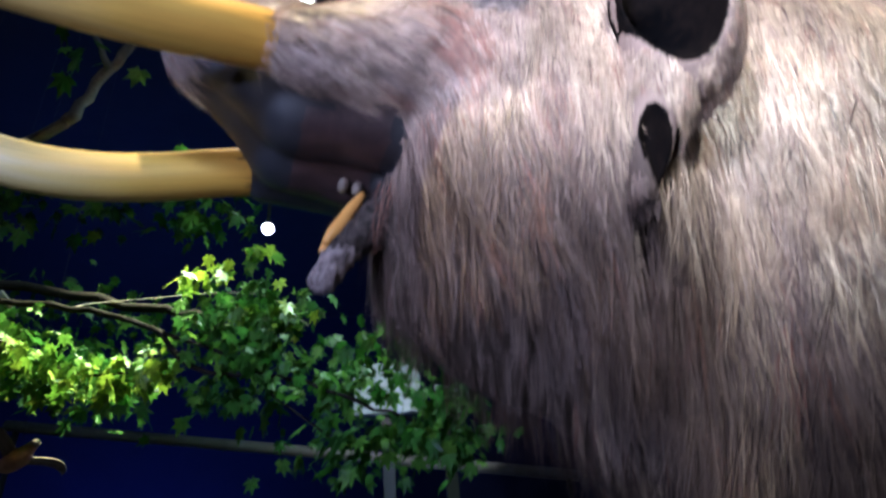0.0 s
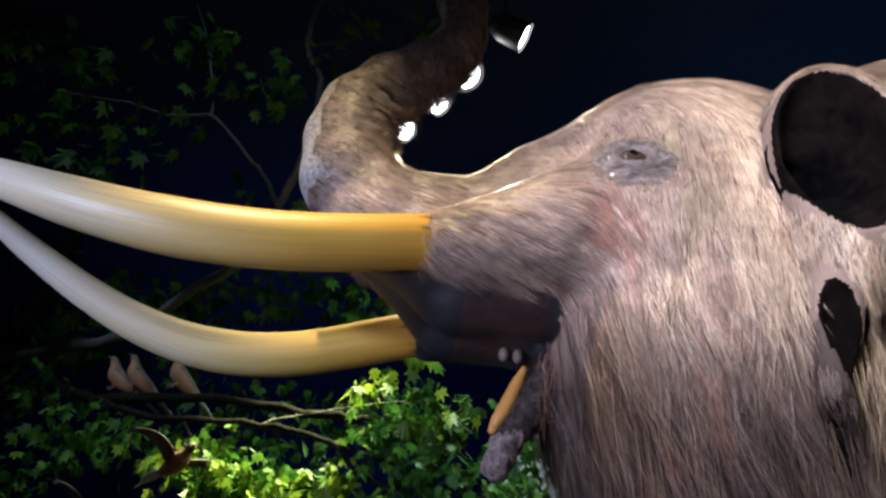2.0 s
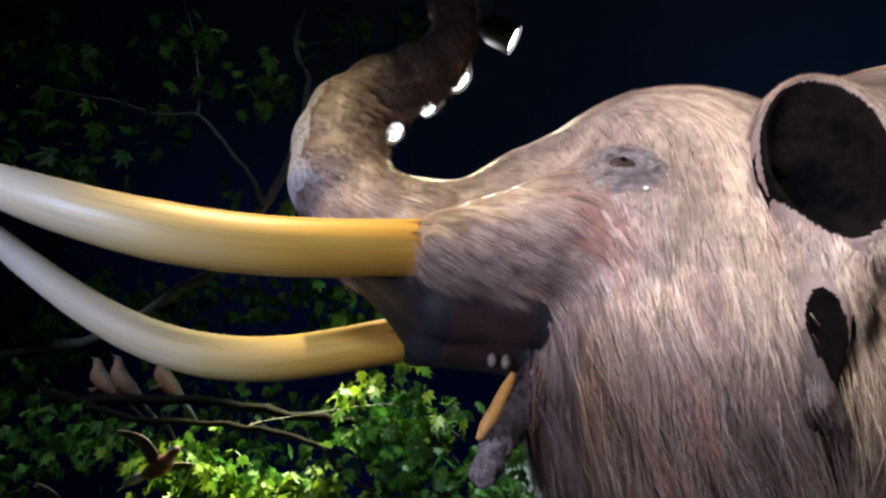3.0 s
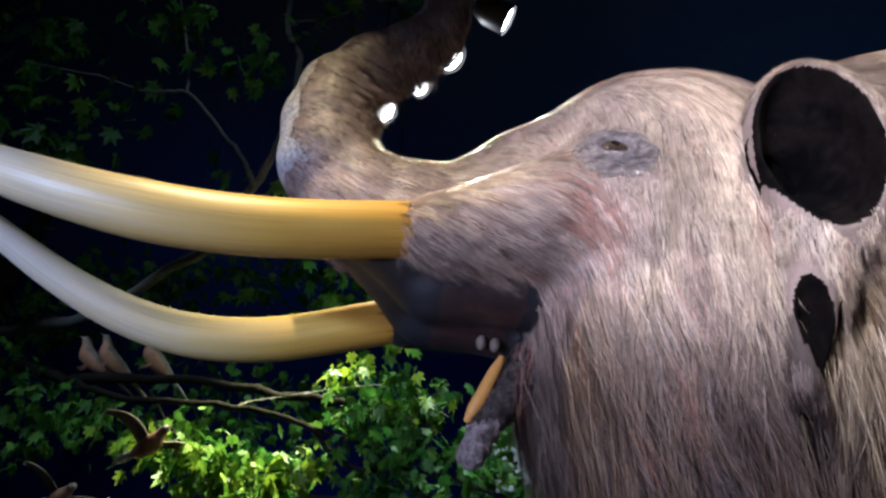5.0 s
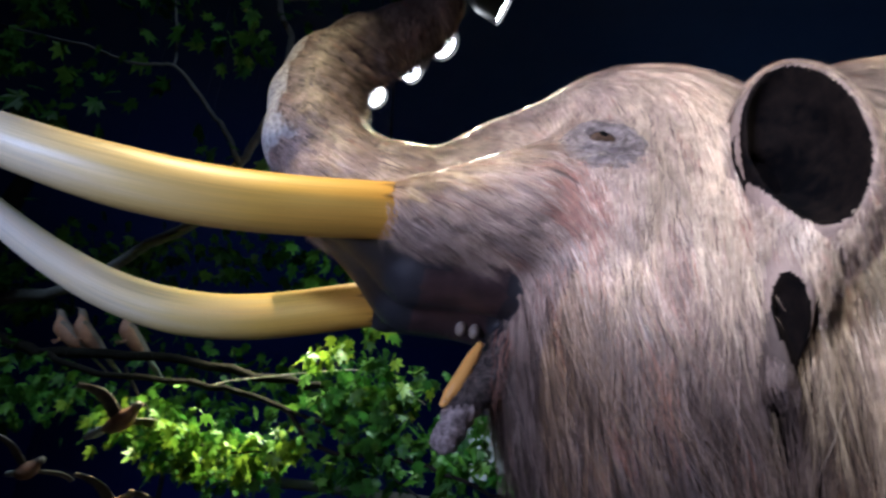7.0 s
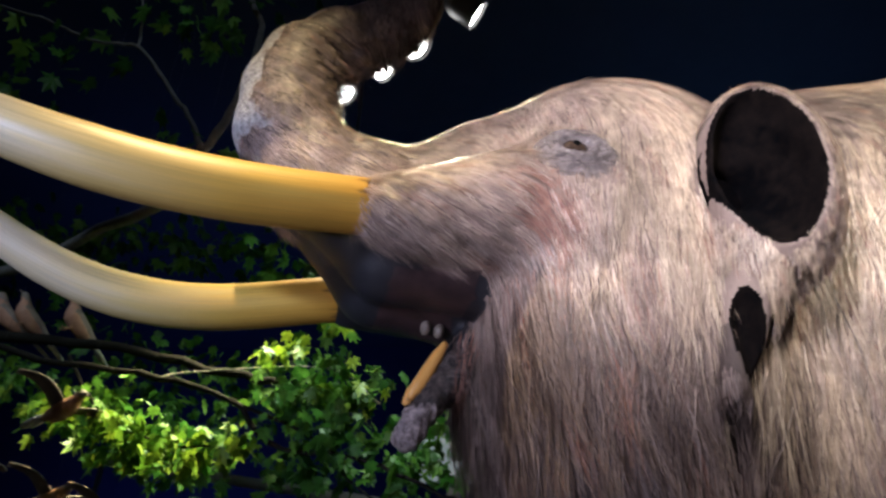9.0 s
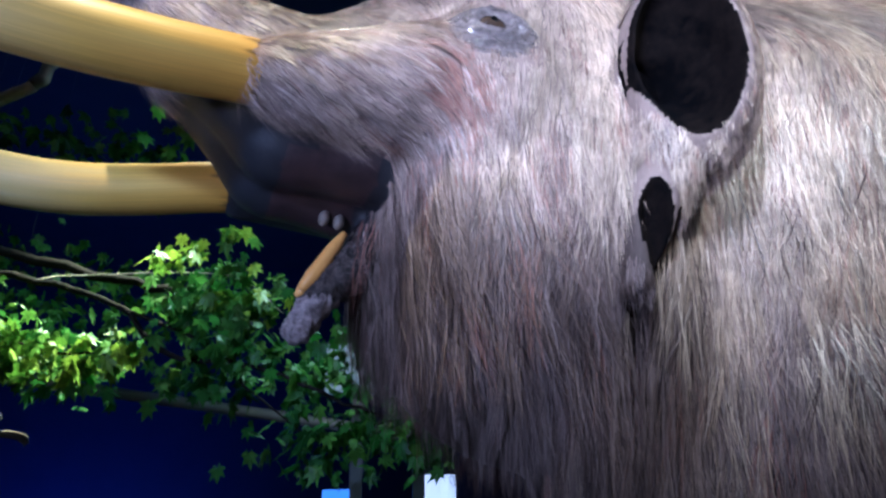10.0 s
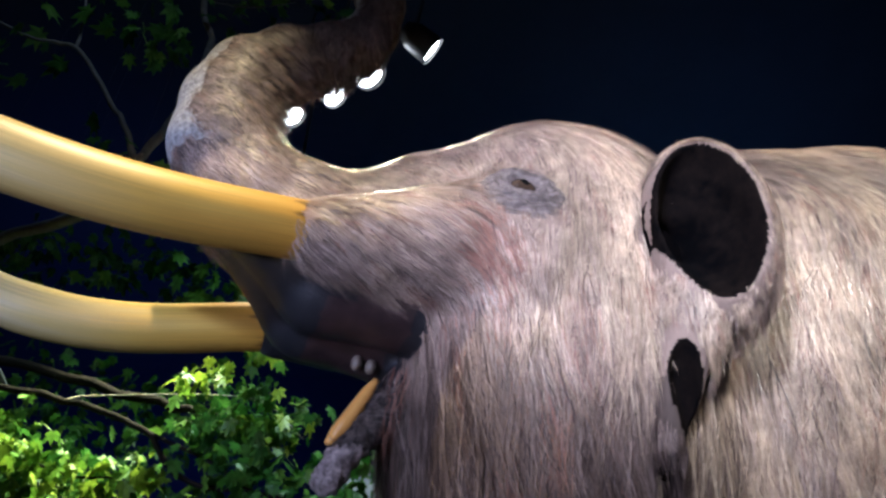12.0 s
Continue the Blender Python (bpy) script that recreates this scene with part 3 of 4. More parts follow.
def grow():
    rng = np.random.default_rng(7)
    a, b, c = hide_v[hide_q[:, 0]], hide_v[hide_q[:, 1]], hide_v[hide_q[:, 3]]
    area = np.linalg.norm(np.cross(b - a, c - a), axis=1)
    centre = hide_v[hide_q].mean(1)
    kind = surface_of(centre)
    x, y, z = centre.T
    weight = area * np.where(kind == HIDE_I, 1.0, np.where(kind == UNDER_I, 0.7, 0.0)) * np.where((skin(centre) < -0.008) | (ears(centre) < -0.008), 0.0, 1.0)
    weight *= np.where(y > 0.2, 0.12, 1.0) * np.where(x > 2.6, 0.2, 1.0) * np.where(z < 1.0, 0.4, 1.0)
    mid = fold(centre)
    on_ear = np.abs(ears(centre)) < 0.02
    rim = (ball(mid, HOLLOW[0], np.array(HOLLOW[1]) + (0.016, 0.2, 0.018)) < 0) & on_ear
    gap = ball(mid, np.array(SLIT[0]) + (-0.012, 0, 0.06), (0.088, 0.34, 0.20)) < 0
    weight = np.where(rim | gap, 0.0, weight)
    weight *= np.where(np.abs(ears(centre)) < 0.012, 3.5, 1.0)
    weight *= np.where((x < 1.1) & (z > 2.2), 2.0, 1.0) * np.where((x < 0.4) & (z > 2.95), 2.2, 1.0)
    locks = 26000
    pick = rng.choice(len(centre), locks, p=weight / weight.sum())
    u, w = rng.random((2, locks, 1))
    root = a[pick] + u * (b - a)[pick] + w * (c - a)[pick]
    root = root - hide(root)[:, None] * slope(hide, root)
    n = slope(hide, root)
    d = comb(root, n)
    wave = np.stack([np.sin(root @ f + s) for f, s in (((7, 5, 3), 0), ((-4, 6, 8), 2))], -1)
    side = np.cross(n, d)
    d = d + side * (0.10 * wave[:, :1] + rng.normal(0, 0.08, (locks, 1)) * np.clip(0.7 + coat_length(root) * 2.2, 0.7, 1.7)[:, None])
    d /= np.linalg.norm(d, axis=1, keepdims=True)
    length = coat_length(root) * rng.uniform(0.55, 1.25, locks)
    # the beard ends in a slanting hem that falls towards the chest
    hem = 1.92 - 0.66 * (root[:, 0] - 0.25) + 0.03 * np.sin(root[:, 0] * 23)
    room = np.maximum(root[:, 2] - hem, 0.05) * rng.uniform(0.75, 1.12, locks)
    length = np.where((root[:, 0] < 1.2) & (root[:, 2] < 2.5), np.minimum(length, room), length)
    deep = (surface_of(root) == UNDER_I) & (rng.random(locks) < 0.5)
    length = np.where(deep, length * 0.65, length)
    count = 15
    m = locks * count
    k = np.repeat(np.arange(locks), count)
    spread = np.clip(length * 0.2, 0.018, 0.06)[k]
    r = np.sqrt(rng.random(m)) * spread
    ang = rng.random(m) * 2 * np.pi
    offset = (side[k] * np.cos(ang)[:, None] + d[k] * np.sin(ang)[:, None] * 1.6) * r[:, None]
    start = root[k] + offset + n[k] * (0.002 + 0.004 * rng.random((m, 1)))
    long = length[k] * rng.uniform(0.7, 1.1, m)
    way = d[k] + rng.normal(0, 0.045, (m, 3))
    lift = n[k] * (0.04 + 0.10 * rng.random((m, 1)) + 0.12 * rng.random((locks, 1))[k])
    gather = 0.90 * np.clip((length - 0.14) / 0.22, 0.05, 1.0)[k][:, None]
    bend = (rng.normal(0, 0.16, locks)[k] + rng.normal(0, 0.07, m)) * long * np.clip((long - 0.10) / 0.2, 0.12, 1.0)
    steps = 4
    rows = []
    for i in range(steps):
        s = i / (steps - 1)
        p = start + way * (long * s)[:, None] + lift * (long * (s - s * s * 0.85))[:, None] - offset * gather * s ** 1.5
        p[:, 2] -= long * 0.12 * s * s
        p += side[k] * (bend * s * s)[:, None]
        p += side[k] * (0.012 * np.sin(7 * s + ang) * s)[:, None] * np.clip(long / 0.2, 0.2, 1)[:, None]
        rows.append(p)
    rows = np.stack(rows, 1)
    tilt = rng.normal(0, 0.28, (m, 1))
    across = side[k] * np.cos(tilt) + n[k] * np.sin(tilt)
    odd = rng.random(m)
    long = np.where(odd < 0.06, long * 0.6, long)
    wide = np.where(odd < 0.06, 2.2, 1.0) * rng.uniform(0.0005, 0.0012, m) * np.clip(long / 0.15, 0.75, 1.3)
    taper = np.array((1.0, 1.0, 0.7))
    left = rows[:, :3] - across[:, None] * (wide[:, None] * taper)[..., None]
    right = rows[:, :3] + across[:, None] * (wide[:, None] * taper)[..., None]
    v = np.concatenate([left, right, rows[:, 3:]], 1)
    quads = [(i, 3 + i, 4 + i, 1 + i) for i in range(2)]
    near_scar = 1.9 * np.exp(-(np.linalg.norm((fold(root) - (0.47, 0.53, 2.60)) / (0.11, 0.3, 0.13), axis=1)) ** 2)
    # darker strands at the front of the cheek
    cheek_dark = 1.5 * np.exp(-(np.linalg.norm((fold(root) - (0.44, 0.48, 2.42)) / (0.13, 0.3, 0.14), axis=1)) ** 2)
    # strands darken downwards: brown fur, plus shade below the cheek put into colour
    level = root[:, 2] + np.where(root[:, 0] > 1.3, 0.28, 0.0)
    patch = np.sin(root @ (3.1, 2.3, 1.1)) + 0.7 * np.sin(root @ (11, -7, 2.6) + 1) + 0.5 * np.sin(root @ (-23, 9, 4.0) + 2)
    tone = 0.55 * patch + rng.normal(0, 0.45, locks) + cheek_dark + np.interp(level, (1.5, 1.8, 2.05, 2.22, 2.4, 2.6), (1.5, 1.9, 1.9, 1.3, 0.3, -0.7))
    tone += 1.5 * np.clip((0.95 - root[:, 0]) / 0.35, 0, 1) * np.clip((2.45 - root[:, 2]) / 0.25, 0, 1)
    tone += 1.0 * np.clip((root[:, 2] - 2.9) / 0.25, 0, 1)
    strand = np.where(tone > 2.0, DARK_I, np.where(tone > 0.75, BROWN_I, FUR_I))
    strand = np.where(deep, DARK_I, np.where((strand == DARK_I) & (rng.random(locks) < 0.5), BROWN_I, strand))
    fair = -0.5 * patch + rng.normal(0, 0.6, locks) + np.interp(root[:, 0], (0.5, 0.75, 1.2, 1.6), (-0.8, 0.3, 0.3, 0.8))
    strand = np.where((strand == FUR_I) & (fair > 0.3), BLOND_I, strand)
    strand = np.where((root[:, 0] < 0.36) & (root[:, 2] > 2.93) & (rng.random(locks) < 0.85), BROWN_I, strand)
    strand = np.where(near_scar + rng.normal(0, 0.5, locks) > 1.0, RUST_I, strand)
    strand = np.where(rng.random(locks) < 0.02, RUST_I, strand)[k]
    strand = np.where(odd < 0.06, DARK_I, np.where((odd > 0.93) & (strand == FUR_I), BLOND_I, strand))
    return v, quads, strand


def mammoth():
    fur, quads, strand = grow()
    m = len(fur)
    base = len(verts)
    allv = np.concatenate([np.array(verts), fur.reshape(-1, 3)])
    start = base + 7 * np.arange(m)[:, None]
    q = np.concatenate([start + np.array(x) for x in quads])
    t = start + np.array((2, 5, 6))
    body = np.concatenate([np.array(f_) for f_ in faces])
    sizes = np.concatenate([[len(f_) for f_ in faces], np.full(len(q), 4), np.full(len(t), 3)])
    loops = np.concatenate([body, q.ravel(), t.ravel()])
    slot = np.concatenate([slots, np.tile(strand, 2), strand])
    me = bpy.data.meshes.new("mammoth_statue")
    me.vertices.add(len(allv))
    me.vertices.foreach_set("co", allv.astype(np.float32).ravel())
    me.loops.add(len(loops))
    me.loops.foreach_set("vertex_index", loops.astype(np.int32))
    me.polygons.add(len(sizes))
    me.polygons.foreach_set("loop_start", np.concatenate([[0], np.cumsum(sizes)[:-1]]).astype(np.int32))
    for mat in MATS:
        me.materials.append(mat)
    me.update(calc_edges=True)
    me.polygons.foreach_set("material_index", slot.astype(np.int32))
    me.polygons.foreach_set("use_smooth", np.ones(len(sizes), bool))
    uv = me.uv_layers.new(name="along")
    table = np.zeros((len(allv), 2), np.float32)
    table[:base] = np.array(along, np.float32)
    uv.data.foreach_set("uv", table[loops].ravel())
    me.transform(STAND)
    me.update()
    return tagged(new("mammoth_statue", me), "life-size shaggy brown mammoth model with raised trunk and ivory tusks", "statue")


mammoth()

# ---- plinth under the mammoth ----
bm = bmesh.new()
box(bm, (-0.6, -1.3, 0.0), (4.6, 1.3, 0.40), 0.02)
bm.transform(Matrix.Translation((-0.4794, 1.5683, 0)) @ Matrix.Rotation(radians(17), 4, "Z"))
tagged(part("display_plinth", bm, FLOOR), "low dark carpeted display base under the mammoth", "plinth")


# ---- ceiling spotlights ----
def spotlight(eye, target, size=0.075):
    base = tagged(new("ceiling_spotlight"), "black cylindrical ceiling spotlight switched on with a white lens", "spotlight", "ceiling spotlights")
    base.matrix_world = look(eye, target)
    v, f = tube([(0, 0, 0.015), (0, 0, 0.0), (0, 0, 0.16), (0, 0, 0.24)], (size * 1.16, size * 1.2, size * 1.15, size * 0.7), 20)
    mesh_ob("housing", v[20:], [q for q in f[20:-2]] and [tuple(i - 20 for i in q) for q in f[20:40 + 20]] + [tuple(range(40, 60))], LAMP_BODY, base)
    v, f = [(0, 0, 0.012)] + [(size * math.cos(a), size * math.sin(a), 0.02) for a in np.linspace(0, 2 * math.pi, 24, endpoint=False)], [(0, 1 + i, 1 + (i + 1) % 24) for i in range(24)]
    mesh_ob("lens", v, f, LAMP_LENS, base)
    top = base.matrix_world.inverted() @ Vector((eye[0], eye[1], 6.2))
    v, f = tube([(0, 0, 0.16), tuple(top)], (0.012, 0.012), 8)
    mesh_ob("stem", v, f, LAMP_BODY, base)
    return base


for eye, way, size in (((-0.97, 3.29, 4.95), (1.27, -0.12, -1.67), 0.078), ((-0.66, 3.07, 4.95), (1.30, -0.10, -1.70), 0.078), ((-0.42, 2.84, 4.95), (0.85, -0.33, -1.31), 0.10),
                       ((-0.01, 2.61, 4.95), (2.7, 0.9, -1.7), 0.085), ((-0.955, 3.80, 3.53), (0.2, -0.9, -0.5), 0.038)):
    to = tuple(a + b for a, b in zip(eye, way))
    spotlight(eye, to, size)


# ---- trees ----
def leaf_shape(seed):
    """A five-lobed maple leaf with a bent midrib: verts and faces."""
    rng = np.random.default_rng(seed)
    rim = []
    for a, r in ((-90, 0.12), (-60, 0.42), (-38, 0.30), (-8, 0.46), (8, 0.62), (22, 0.40), (38, 0.50), (52, 0.88), (66, 0.52), (78, 0.66), (90, 1.0)):
        rim.append((a, r * rng.uniform(0.92, 1.08)))
    rim += [(180 - a, r * rng.uniform(0.94, 1.06)) for a, r in rim[-2:0:-1]]
    v = [(0, 0.05, 0)]
    for a, r in rim:
        x, y = r * math.cos(radians(a)), r * math.sin(radians(a))
        v.append((x * 0.9, y + 0.1, -0.22 * (x * x + 0.6 * y * y) + rng.uniform(-0.04, 0.04)))
    n = len(rim)
    return np.array(v), [(0, 1 + i, 1 + (i + 1) % n) for i in range(n)]


LEAVES = [leaf_shape(s) for s in range(5)]
LEAF_MESHES = []
for v, f in LEAVES:
    me = bpy.data.meshes.new("leaf")
    me.from_pydata([tuple(p) for p in v], [], f)
    me.materials.append(LEAF_LIT)
    LEAF_MESHES.append(me)


def leaf_pose(rng, at, size):
    yaw, droop = rng.uniform(0, 360), rng.normal(-55, 28)
    return Matrix.Translation(at) @ Euler((radians(droop), radians(rng.normal(0, 22)), radians(yaw))).to_matrix().to_4x4() @ Matrix.Scale(size, 4)


def spray(rng, clumps, size):
    """Leaf poses round each clump: x, y, z, spread and number of leaves."""
    for x, y, z, spread, n in clumps:
        for _ in range(n):
            p = np.array((x, y, z)) + rng.normal(0, 0.5, 3) * spread * np.array((1, 0.8, 0.68))
            yield leaf_pose(rng, p, size * rng.uniform(0.6, 1.25))


def tree(label, trunk, limbs, near, far, size, seed, bark=BARK):
    rng = np.random.default_rng(seed)
    base = tagged(new("maple_tree"), label, "tree")
    v, f = tube(curved(trunk[0], 5), np.interp(np.linspace(0, 1, 5 * (len(trunk[0]) - 1) + 1), np.linspace(0, 1, len(trunk[1])), trunk[1]), 14, wobble=0.05, seed=seed)
    mesh_ob("trunk", v, f, bark, base)
    for pts, r0, r1 in limbs:
        line = curved(pts, 6)
        line = line + rng.normal(0, r0 * 0.25, line.shape)
        v, f = tube(line, np.linspace(r0, r1, len(line)), 8, wobble=0.12, seed=seed)
        mesh_ob("limb", v, f, bark, base)
    for n, m in enumerate(spray(rng, near, size)):
        ob = new("leaf", LEAF_MESHES[n % 5])
        ob.parent, ob.matrix_basis = base, m
    allv, allf = [], []
    for m in spray(rng, far, size):
        v, f = LEAVES[rng.integers(5)]
        b = len(allv)
        allv += [tuple(m @ Vector(p)) for p in v]
        allf += [tuple(b + i for i in q) for q in f]
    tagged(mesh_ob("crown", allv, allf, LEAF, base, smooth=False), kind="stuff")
    return base


maple = tree("leafy maple with long low branches bright in the spotlight",
     ([(-5.0, 4.3, 0.0), (-4.9, 4.2, 1.6), (-4.6, 4.0, 3.2), (-4.3, 4.0, 5.0)], (0.20, 0.16, 0.13, 0.08)),
     [([(-4.6, 4.0, 3.2), (-3.97, 3.75, 3.36), (-3.35, 3.75, 3.22), (-2.39, 3.75, 3.12), (-1.53, 3.75, 2.92), (-0.99, 3.7, 2.73)], 0.05, 0.02),
      ([(-3.35, 3.75, 3.22), (-2.79, 3.45, 2.95), (-1.87, 3.35, 2.76), (-1.42, 3.35, 2.62), (-1.16, 3.35, 2.37), (-0.72, 3.35, 2.31), (-0.31, 3.35, 2.15), (0.1, 3.4, 2.0)], 0.022, 0.008),
      ([(-1.42, 3.35, 2.62), (-1.0, 3.4, 2.45), (-0.8, 3.4, 2.25), (-0.45, 3.4, 1.98)], 0.012, 0.005),
      ([(-2.6, 3.6, 3.0), (-2.2, 3.4, 2.6), (-1.8, 3.35, 2.4), (-1.4, 3.35, 2.36)], 0.012, 0.005)],
     [(-2.43, 3.35, 2.56, 0.22, 31), (-2.17, 3.35, 2.50, 0.24, 59), (-1.91, 3.35, 2.40, 0.24, 73),
      (-1.64, 3.35, 2.33, 0.22, 64), (-1.38, 3.35, 2.36, 0.16, 31), (-1.12, 3.3, 2.93, 0.1, 26),
      (-1.27, 3.3, 2.88, 0.06, 7), (-0.78, 3.4, 2.70, 0.22, 36), (-0.90, 3.3, 3.05, 0.08, 11)],
     [(-0.85, 3.45, 2.78, 0.3, 84), (-0.95, 3.4, 2.54, 0.3, 84), (-1.12, 3.4, 2.67, 0.25, 48), (-0.84, 3.4, 2.50, 0.3, 56),
      (-1.05, 3.4, 2.26, 0.16, 34), (-0.82, 3.4, 2.27, 0.3, 56), (-0.40, 3.4, 2.37, 0.3, 64), (-0.28, 3.4, 2.22, 0.3, 50),
      (0.05, 3.4, 2.03, 0.28, 80), (0.16, 3.35, 2.08, 0.24, 70), (0.10, 3.35, 1.92, 0.22, 50), (-0.44, 3.4, 1.94, 0.26, 60), (0.15, 3.4, 2.25, 0.3, 40), (-0.1, 3.4, 2.5, 0.3, 40), (-0.27, 3.4, 2.0, 0.2, 34),
      (-3.37, 3.6, 2.74, 0.2, 28), (-3.13, 3.6, 2.88, 0.3, 42), (-2.88, 3.6, 2.82, 0.3, 56), (-2.32, 3.6, 2.72, 0.26, 18), (-2.15, 3.45, 2.52, 0.26, 70), (-1.88, 3.45, 2.40, 0.26, 80), (-1.6, 3.45, 2.34, 0.22, 60), (-3.7, 3.6, 2.65, 0.2, 28), (-3.6, 3.7, 3.0, 0.35, 60), (-2.6, 4.4, 3.3, 0.4, 55), (-2.1, 4.4, 3.2, 0.4, 65), (-1.6, 4.4, 3.1, 0.4, 65), (-1.2, 4.4, 3.2, 0.35, 45), (-1.9, 4.3, 2.85, 0.4, 60), (-2.5, 4.2, 2.8, 0.35, 50), (-3.9, 3.7, 3.3, 0.4, 60)], 0.082, 3)

v, f = tube(curved([(-1.87, 3.35, 2.765), (-1.7, 3.40, 2.815), (-0.926, 3.42, 2.844), (-0.6, 3.4, 2.62)], 6), np.linspace(0.0045, 0.003, 19), 6, wobble=0.25, seed=9)
mesh_ob("twig", v, f, TWIG, maple)

tree("tall dark maple with bare forked twigs and drooping leaves",
     ([(-6.2, 4.0, 0.0), (-6.1, 3.9, 2.0), (-6.0, 3.8, 3.8), (-6.1, 3.7, 5.6)], (0.16, 0.13, 0.10, 0.05)),
     [([(-1.8, 2.75, 3.55), (-1.68, 2.75, 3.9), (-1.54, 2.75, 4.25), (-1.47, 2.75, 4.97), (-1.61, 2.75, 5.68), (-1.16, 2.75, 7.61)], 0.03, 0.018), ([(-1.64, 2.7, 3.9), (-1.76, 2.7, 4.14), (-1.91, 2.7, 4.35), (-2.24, 2.7, 4.78), (-2.53, 2.7, 4.85), (-2.97, 2.7, 5.08), (-3.71, 2.7, 5.4)], 0.018, 0.008), ([(-2.24, 2.7, 4.78), (-2.3, 2.7, 5.13), (-2.49, 2.7, 5.81), (-2.75, 2.7, 6.46)], 0.01, 0.006), ([(-1.52, 2.7, 5.38), (-1.26, 2.7, 5.37), (-0.98, 2.7, 5.47)], 0.007, 0.004), ([(-6.0, 3.8, 3.6), (-4.6, 3.9, 3.7), (-3.2, 3.6, 3.65), (-1.8, 2.75, 3.55)], 0.06, 0.03)],
     [],
     [(x, 4.25, z, 0.42, n) for x, z, n in [(-4.52, 4.66, 40), (-3.78, 4.4, 60), (-3.1, 4.21, 60), (-2.49, 4.2, 60), (-1.79, 4.12, 60), (-3.97, 3.97, 50), (-4.4, 4.02, 40), (-3.21, 3.6, 30), (-1.49, 4.04, 30)]] + [(x, 2.7, z, 0.3, n) for x, z, n in [(-3.5, 5.62, 40), (-3.59, 5.08, 30), (-3.3, 4.48, 30), (-2.68, 4.8, 16), (-1.9, 5.11, 34), (-2.58, 5.69, 40), (-2.89, 4.36, 16), (-0.85, 5.31, 14), (-1.26, 5.4, 20), (-1.67, 4.0, 8), (-4.03, 6.01, 30)]], 0.12, 5, BARK_GREY)


# ---- pigeon models, perched and flying ----
PIGEON_BACK = mottled("pigeon_slate", (0.13, 0.095, 0.08), (0.27, 0.20, 0.17), 30, 0.6)
PIGEON_BREAST = mottled("pigeon_rust", (0.26, 0.11, 0.07), (0.46, 0.23, 0.15), 30, 0.6)
PIGEON_PALE = mottled("pigeon_pale", (0.45, 0.42, 0.40), (0.7, 0.67, 0.63), 30, 0.6)
WIRE = plain("hanging_wire", (0.03, 0.03, 0.03), 0.5)


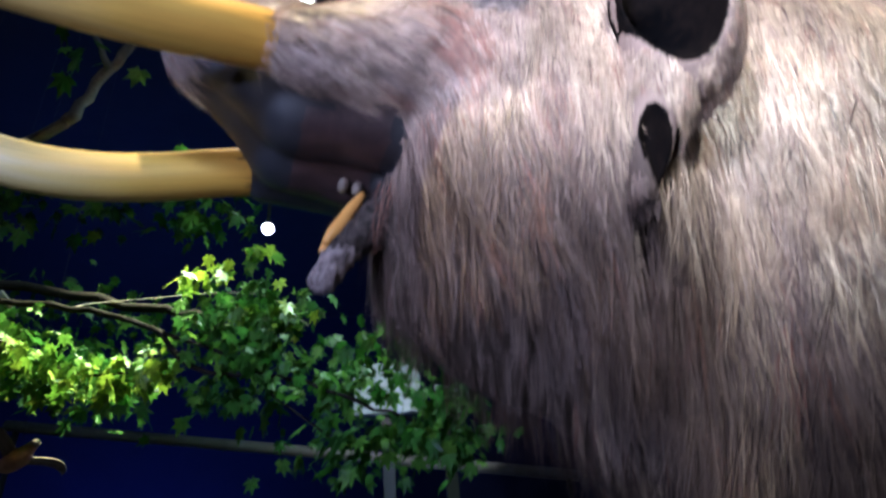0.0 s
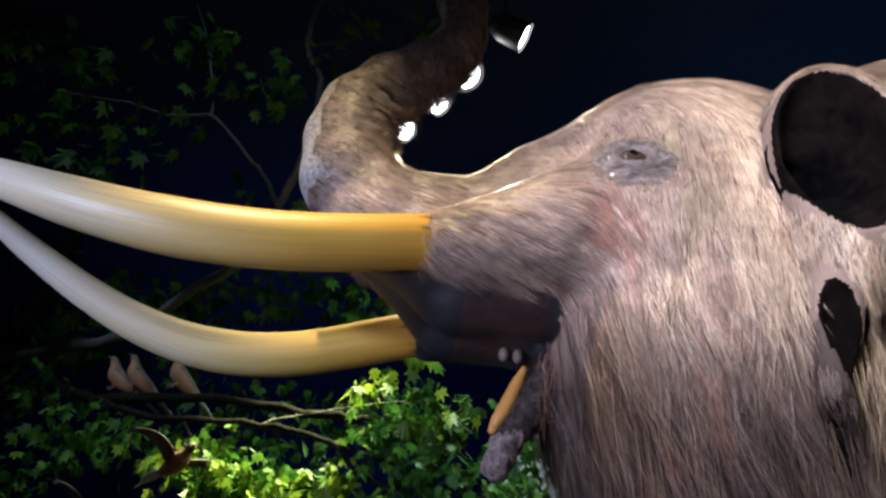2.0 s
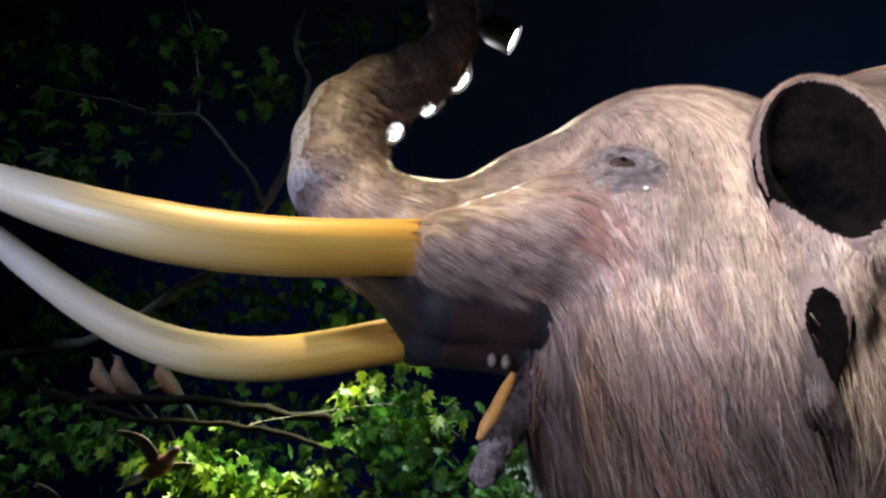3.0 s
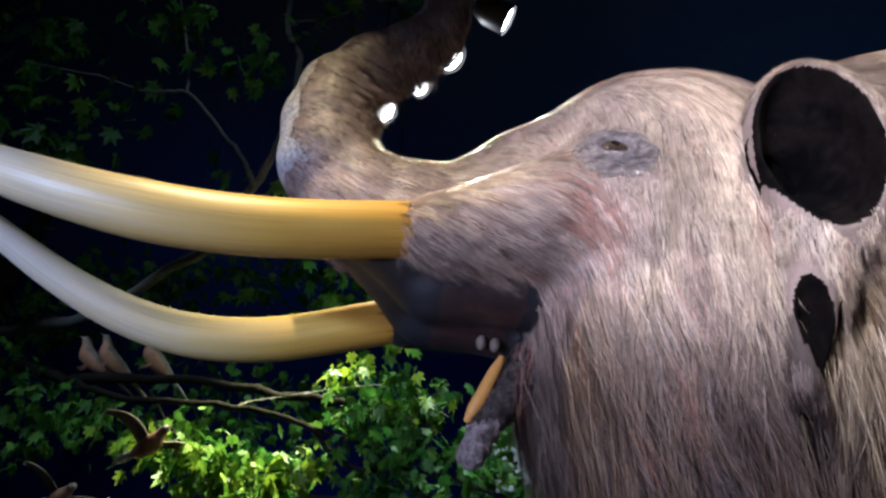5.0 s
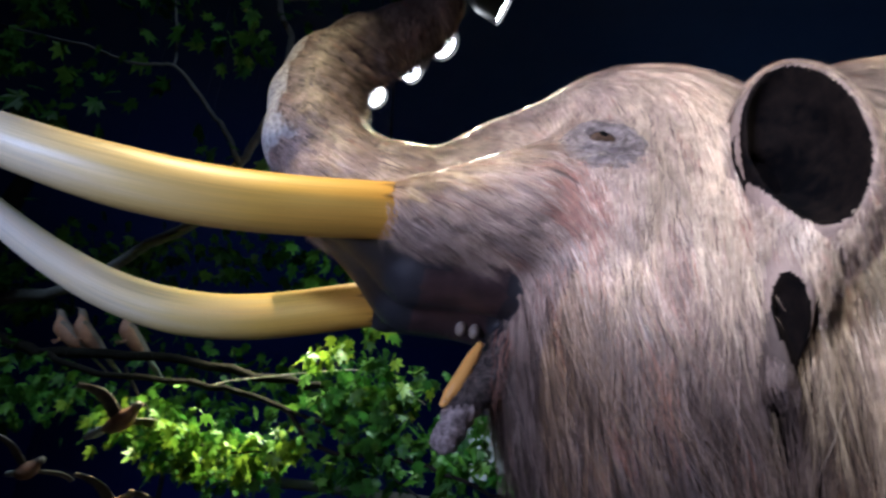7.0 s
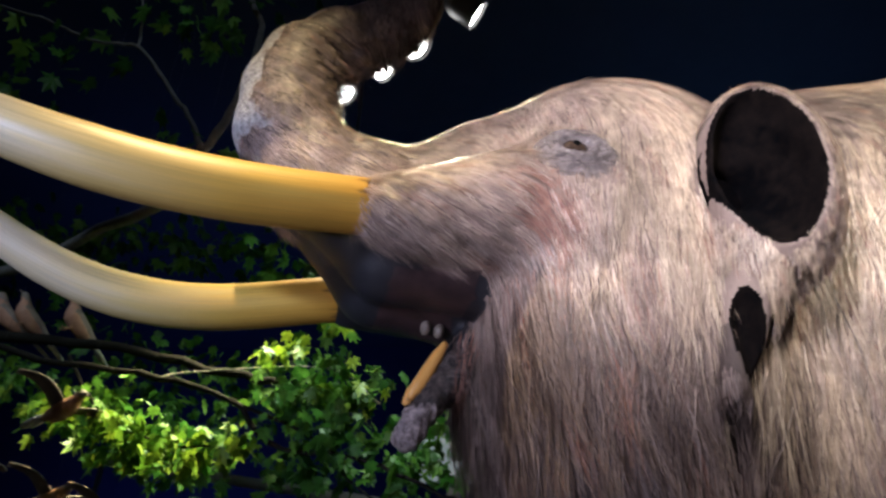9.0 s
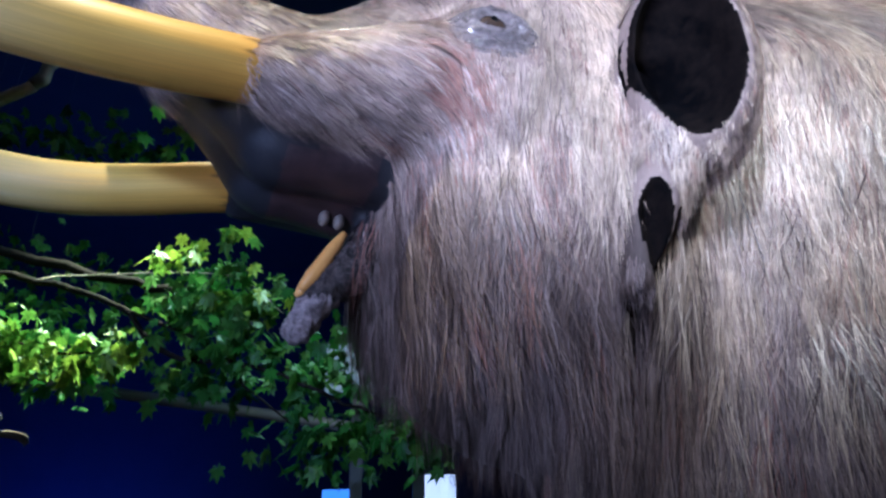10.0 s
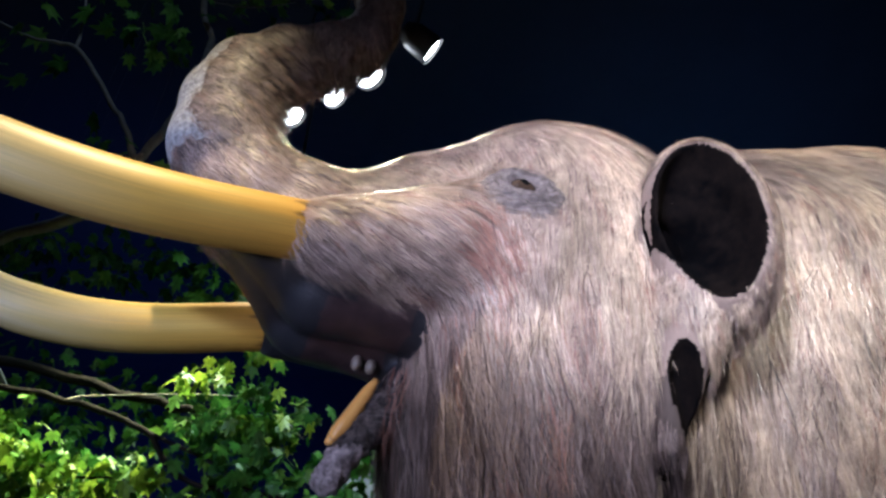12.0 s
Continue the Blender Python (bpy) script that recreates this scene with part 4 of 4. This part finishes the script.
def pigeon(m, flying, label, hang=0.0):
    """Slim long-tailed pigeon: body, head, beak, tail and wings in one mesh; x is ahead, z up."""
    v, f, s = [], [], []

    def join(vs, fs, slot):
        b = len(v)
        v.extend(tuple(p) for p in vs)
        f.extend(tuple(b + i for i in q) for q in fs)
        s.extend([slot] * len(fs))

    spine = curved([(0.155, 0, 0.075), (0.13, 0, 0.072), (0.10, 0, 0.055), (0.05, 0, 0.015), (-0.03, 0, 0.0), (-0.10, 0, 0.0), (-0.16, 0, 0.004)], 3)
    radii = np.interp(np.linspace(0, 1, len(spine)), (0, 0.08, 0.2, 0.32, 0.5, 0.7, 0.88, 1), (0.004, 0.022, 0.024, 0.027, 0.052, 0.046, 0.026, 0.012))
    vs, fs = tube(spine, radii, 14)
    b = len(v)
    join(vs, fs, 0)
    for n, q in enumerate(fs):
        if np.mean([vs[i][2] - 0.0 for i in q]) < 0.012 or (np.mean([vs[i][0] for i in q]) > 0.04 and np.mean([vs[i][2] for i in q]) < 0.05):
            s[n] = 1
    join(*tube([(0.15, 0, 0.075), (0.165, 0, 0.073), (0.182, 0, 0.068)], (0.007, 0.005, 0.001), 8), 0)
    tail = [(-0.12, -0.022, 0.01), (-0.12, 0.022, 0.01), (-0.34, 0.010, -0.005), (-0.34, -0.010, -0.005), (-0.24, 0.034, 0.0), (-0.24, -0.034, 0.0)]
    tv = tail + [(x, y, z - 0.007) for x, y, z in tail]
    join(tv, [(0, 1, 4, 5), (5, 4, 2, 3), (7, 6, 11, 10), (10, 11, 9, 8), (0, 5, 11, 6), (5, 3, 9, 11), (3, 2, 8, 9), (2, 4, 10, 8), (4, 1, 7, 10)], 2)
    for side in (-1, 1):
        rows = []
        if flying:
            for t in np.linspace(0, 1, 9):
                chord = 0.105 * (1 - 0.75 * t ** 2.2)
                x0 = 0.055 + 0.035 * math.sin(math.pi * t * 0.8) - 0.10 * t ** 3
                z0 = 0.03 + 0.07 * math.sin(t * 1.7)
                rows.append([(x0 - chord * c, side * (0.03 + 0.25 * t), z0 + 0.012 * math.sin(math.pi * c) - 0.012 * c) for c in (0, 0.3, 0.65, 1)])
        else:
            for t in np.linspace(0, 1, 8):
                wide = 0.046 * math.sin(math.pi * min(1, t * 0.8 + 0.16)) ** 0.7
                rows.append([(0.07 - 0.27 * t, side * (0.050 * (1 - t * 0.75) + 0.006 * math.sin(c * 3)), 0.03 - 0.025 * t + wide * (0.5 - c)) for c in (0, 0.33, 0.66, 1)])
        top = [p for r in rows for p in r]
        nrm = Vector((0, 0, -1)) if flying else Vector((0, -side, 0))
        vs = top + [tuple(Vector(p) + nrm * 0.006) for p in top]
        k, n = 4, len(rows)
        fs = []
        for i in range(n - 1):
            for j in range(k - 1):
                q = (i * k + j, i * k + j + 1, (i + 1) * k + j + 1, (i + 1) * k + j)
                fs += [q, tuple(x + n * k for x in q[::-1])]
            for j in (0, k - 1):
                fs.append((i * k + j, (i + 1) * k + j, (i + 1) * k + j + n * k, i * k + j + n * k))
        fs.append(tuple((n - 1) * k + j for j in range(k)) + tuple((n - 1) * k + j + n * k for j in range(k))[::-1])
        join(vs, fs, 0)
        if not flying:
            join(*tube([(0.0, side * 0.018, -0.04), (0.01, side * 0.018, -0.075), (0.03, side * 0.02, -0.08)], (0.006, 0.004, 0.003), 6), 1)
    ob = mesh_ob("pigeon_statue", v, f, [PIGEON_BACK, PIGEON_BREAST, PIGEON_PALE, WIRE], slots=s)
    ob.matrix_world = m
    if hang:
        tip = m.inverted() @ Vector((m.translation.x, m.translation.y, hang))
        wv, wf = tube([(0, 0, 0.04), tuple(tip)], (0.0008, 0.0008), 5)
        me = ob.data
        allv, allf = v + [tuple(p) for p in wv], f + [tuple(len(v) + i for i in q) for q in wf]
        me.clear_geometry()
        me.from_pydata(allv, [], allf)
        me.polygons.foreach_set("material_index", s + [3] * len(wf))
        me.polygons.foreach_set("use_smooth", [True] * len(me.polygons))
        me.update()
    return tagged(ob, label, "bird model", "pigeon models")


for x, z, turn, lean in ((-3.05, 3.32, -140, -38), (-3.20, 3.33, -150, -34), (-2.71, 3.285, -132, -40)):
    pigeon(pose(x, 3.74, z, 0, lean, turn) @ Matrix.Scale(1.15, 4), False, "rusty-breasted pigeon model perched on the low branch")
for x, z, turn, roll, lean in ((-2.25, 2.50, -30, -14, -4), (-3.06, 2.36, -35, -20, 6), (-2.44, 2.14, -28, -12, 2), (-2.10, 2.02, -35, -20, -4), (-3.6, 2.2, -25, -16, 4)):
    pigeon(pose(x, 3.6 if z < 2.45 else 3.15, z, roll, lean, turn), True, "rusty-breasted pigeon model hung in flight with spread wings", 6.2)

# ---- exhibits beyond the tree ----
RAIL = mottled("rail_grey_paint", (0.16, 0.165, 0.18), (0.26, 0.265, 0.28), 12, 0.4)
BOARD = mottled("panel_grey_blue", (0.17, 0.20, 0.26), (0.28, 0.32, 0.38), 8, 0.5, bump=0.1)
SHEET = plain("lit_panel_white", (0.7, 0.7, 0.75), 0.4, emit=(0.85, 0.86, 1.0), strength=0.8)
SCREEN = plain("lit_screen_blue", (0.05, 0.08, 0.2), 0.3, emit=(0.12, 0.3, 1.0), strength=0.9)


def rail():
    base = tagged(new("handrail"), "grey sloping handrail on round posts behind the tree", "handrail")
    v, f = tube([(-3.6, 6.0, 2.95), (-1.0, 6.0, 2.57), (1.5, 6.0, 2.2)], (0.05, 0.05, 0.05), 12)
    mesh_ob("bar", v, f, RAIL, base)
    for x, z in ((-3.5, 2.93), (1.4, 2.21)):
        v, f = tube([(x, 6.0, 0), (x, 6.0, z)], (0.025, 0.025), 10)
        mesh_ob("post", v, f, LAMP_BODY, base)


def panel(name, lo, hi, mat, label, category, depth=0.05):
    base = tagged(new(name), label, category)
    bm = bmesh.new()
    box(bm, lo, (hi[0], lo[1] + depth, hi[1]), 0.006)
    part("board", bm, mat, base)
    bm = bmesh.new()
    mid = (lo[0] + hi[0]) / 2
    box(bm, (mid - 0.04, lo[1] + depth + 0.002, 0.0), (mid + 0.04, lo[1] + depth + 0.06, hi[1] - 0.05), 0.004)
    part("post", bm, LAMP_BODY, base)
    return base


rail()
panel("sign_panel", (-0.42, 4.4, 2.40), (0.04, 2.76), BOARD, "grey-blue sign panel behind the maple leaves", "sign")
panel("sign_panel", (0.14, 4.4, 2.44), (0.30, 2.58), BOARD, "small pale sign panel beside the larger one", "sign")
panel("light_panel", (0.40, 6.0, 1.2), (0.68, 2.04), SHEET, "white backlit exhibit panel in the dark hall", "light panel")
panel("light_panel", (-0.49, 6.0, 1.2), (-0.15, 1.93), SCREEN, "blue glowing exhibit screen in the dark hall", "screen")
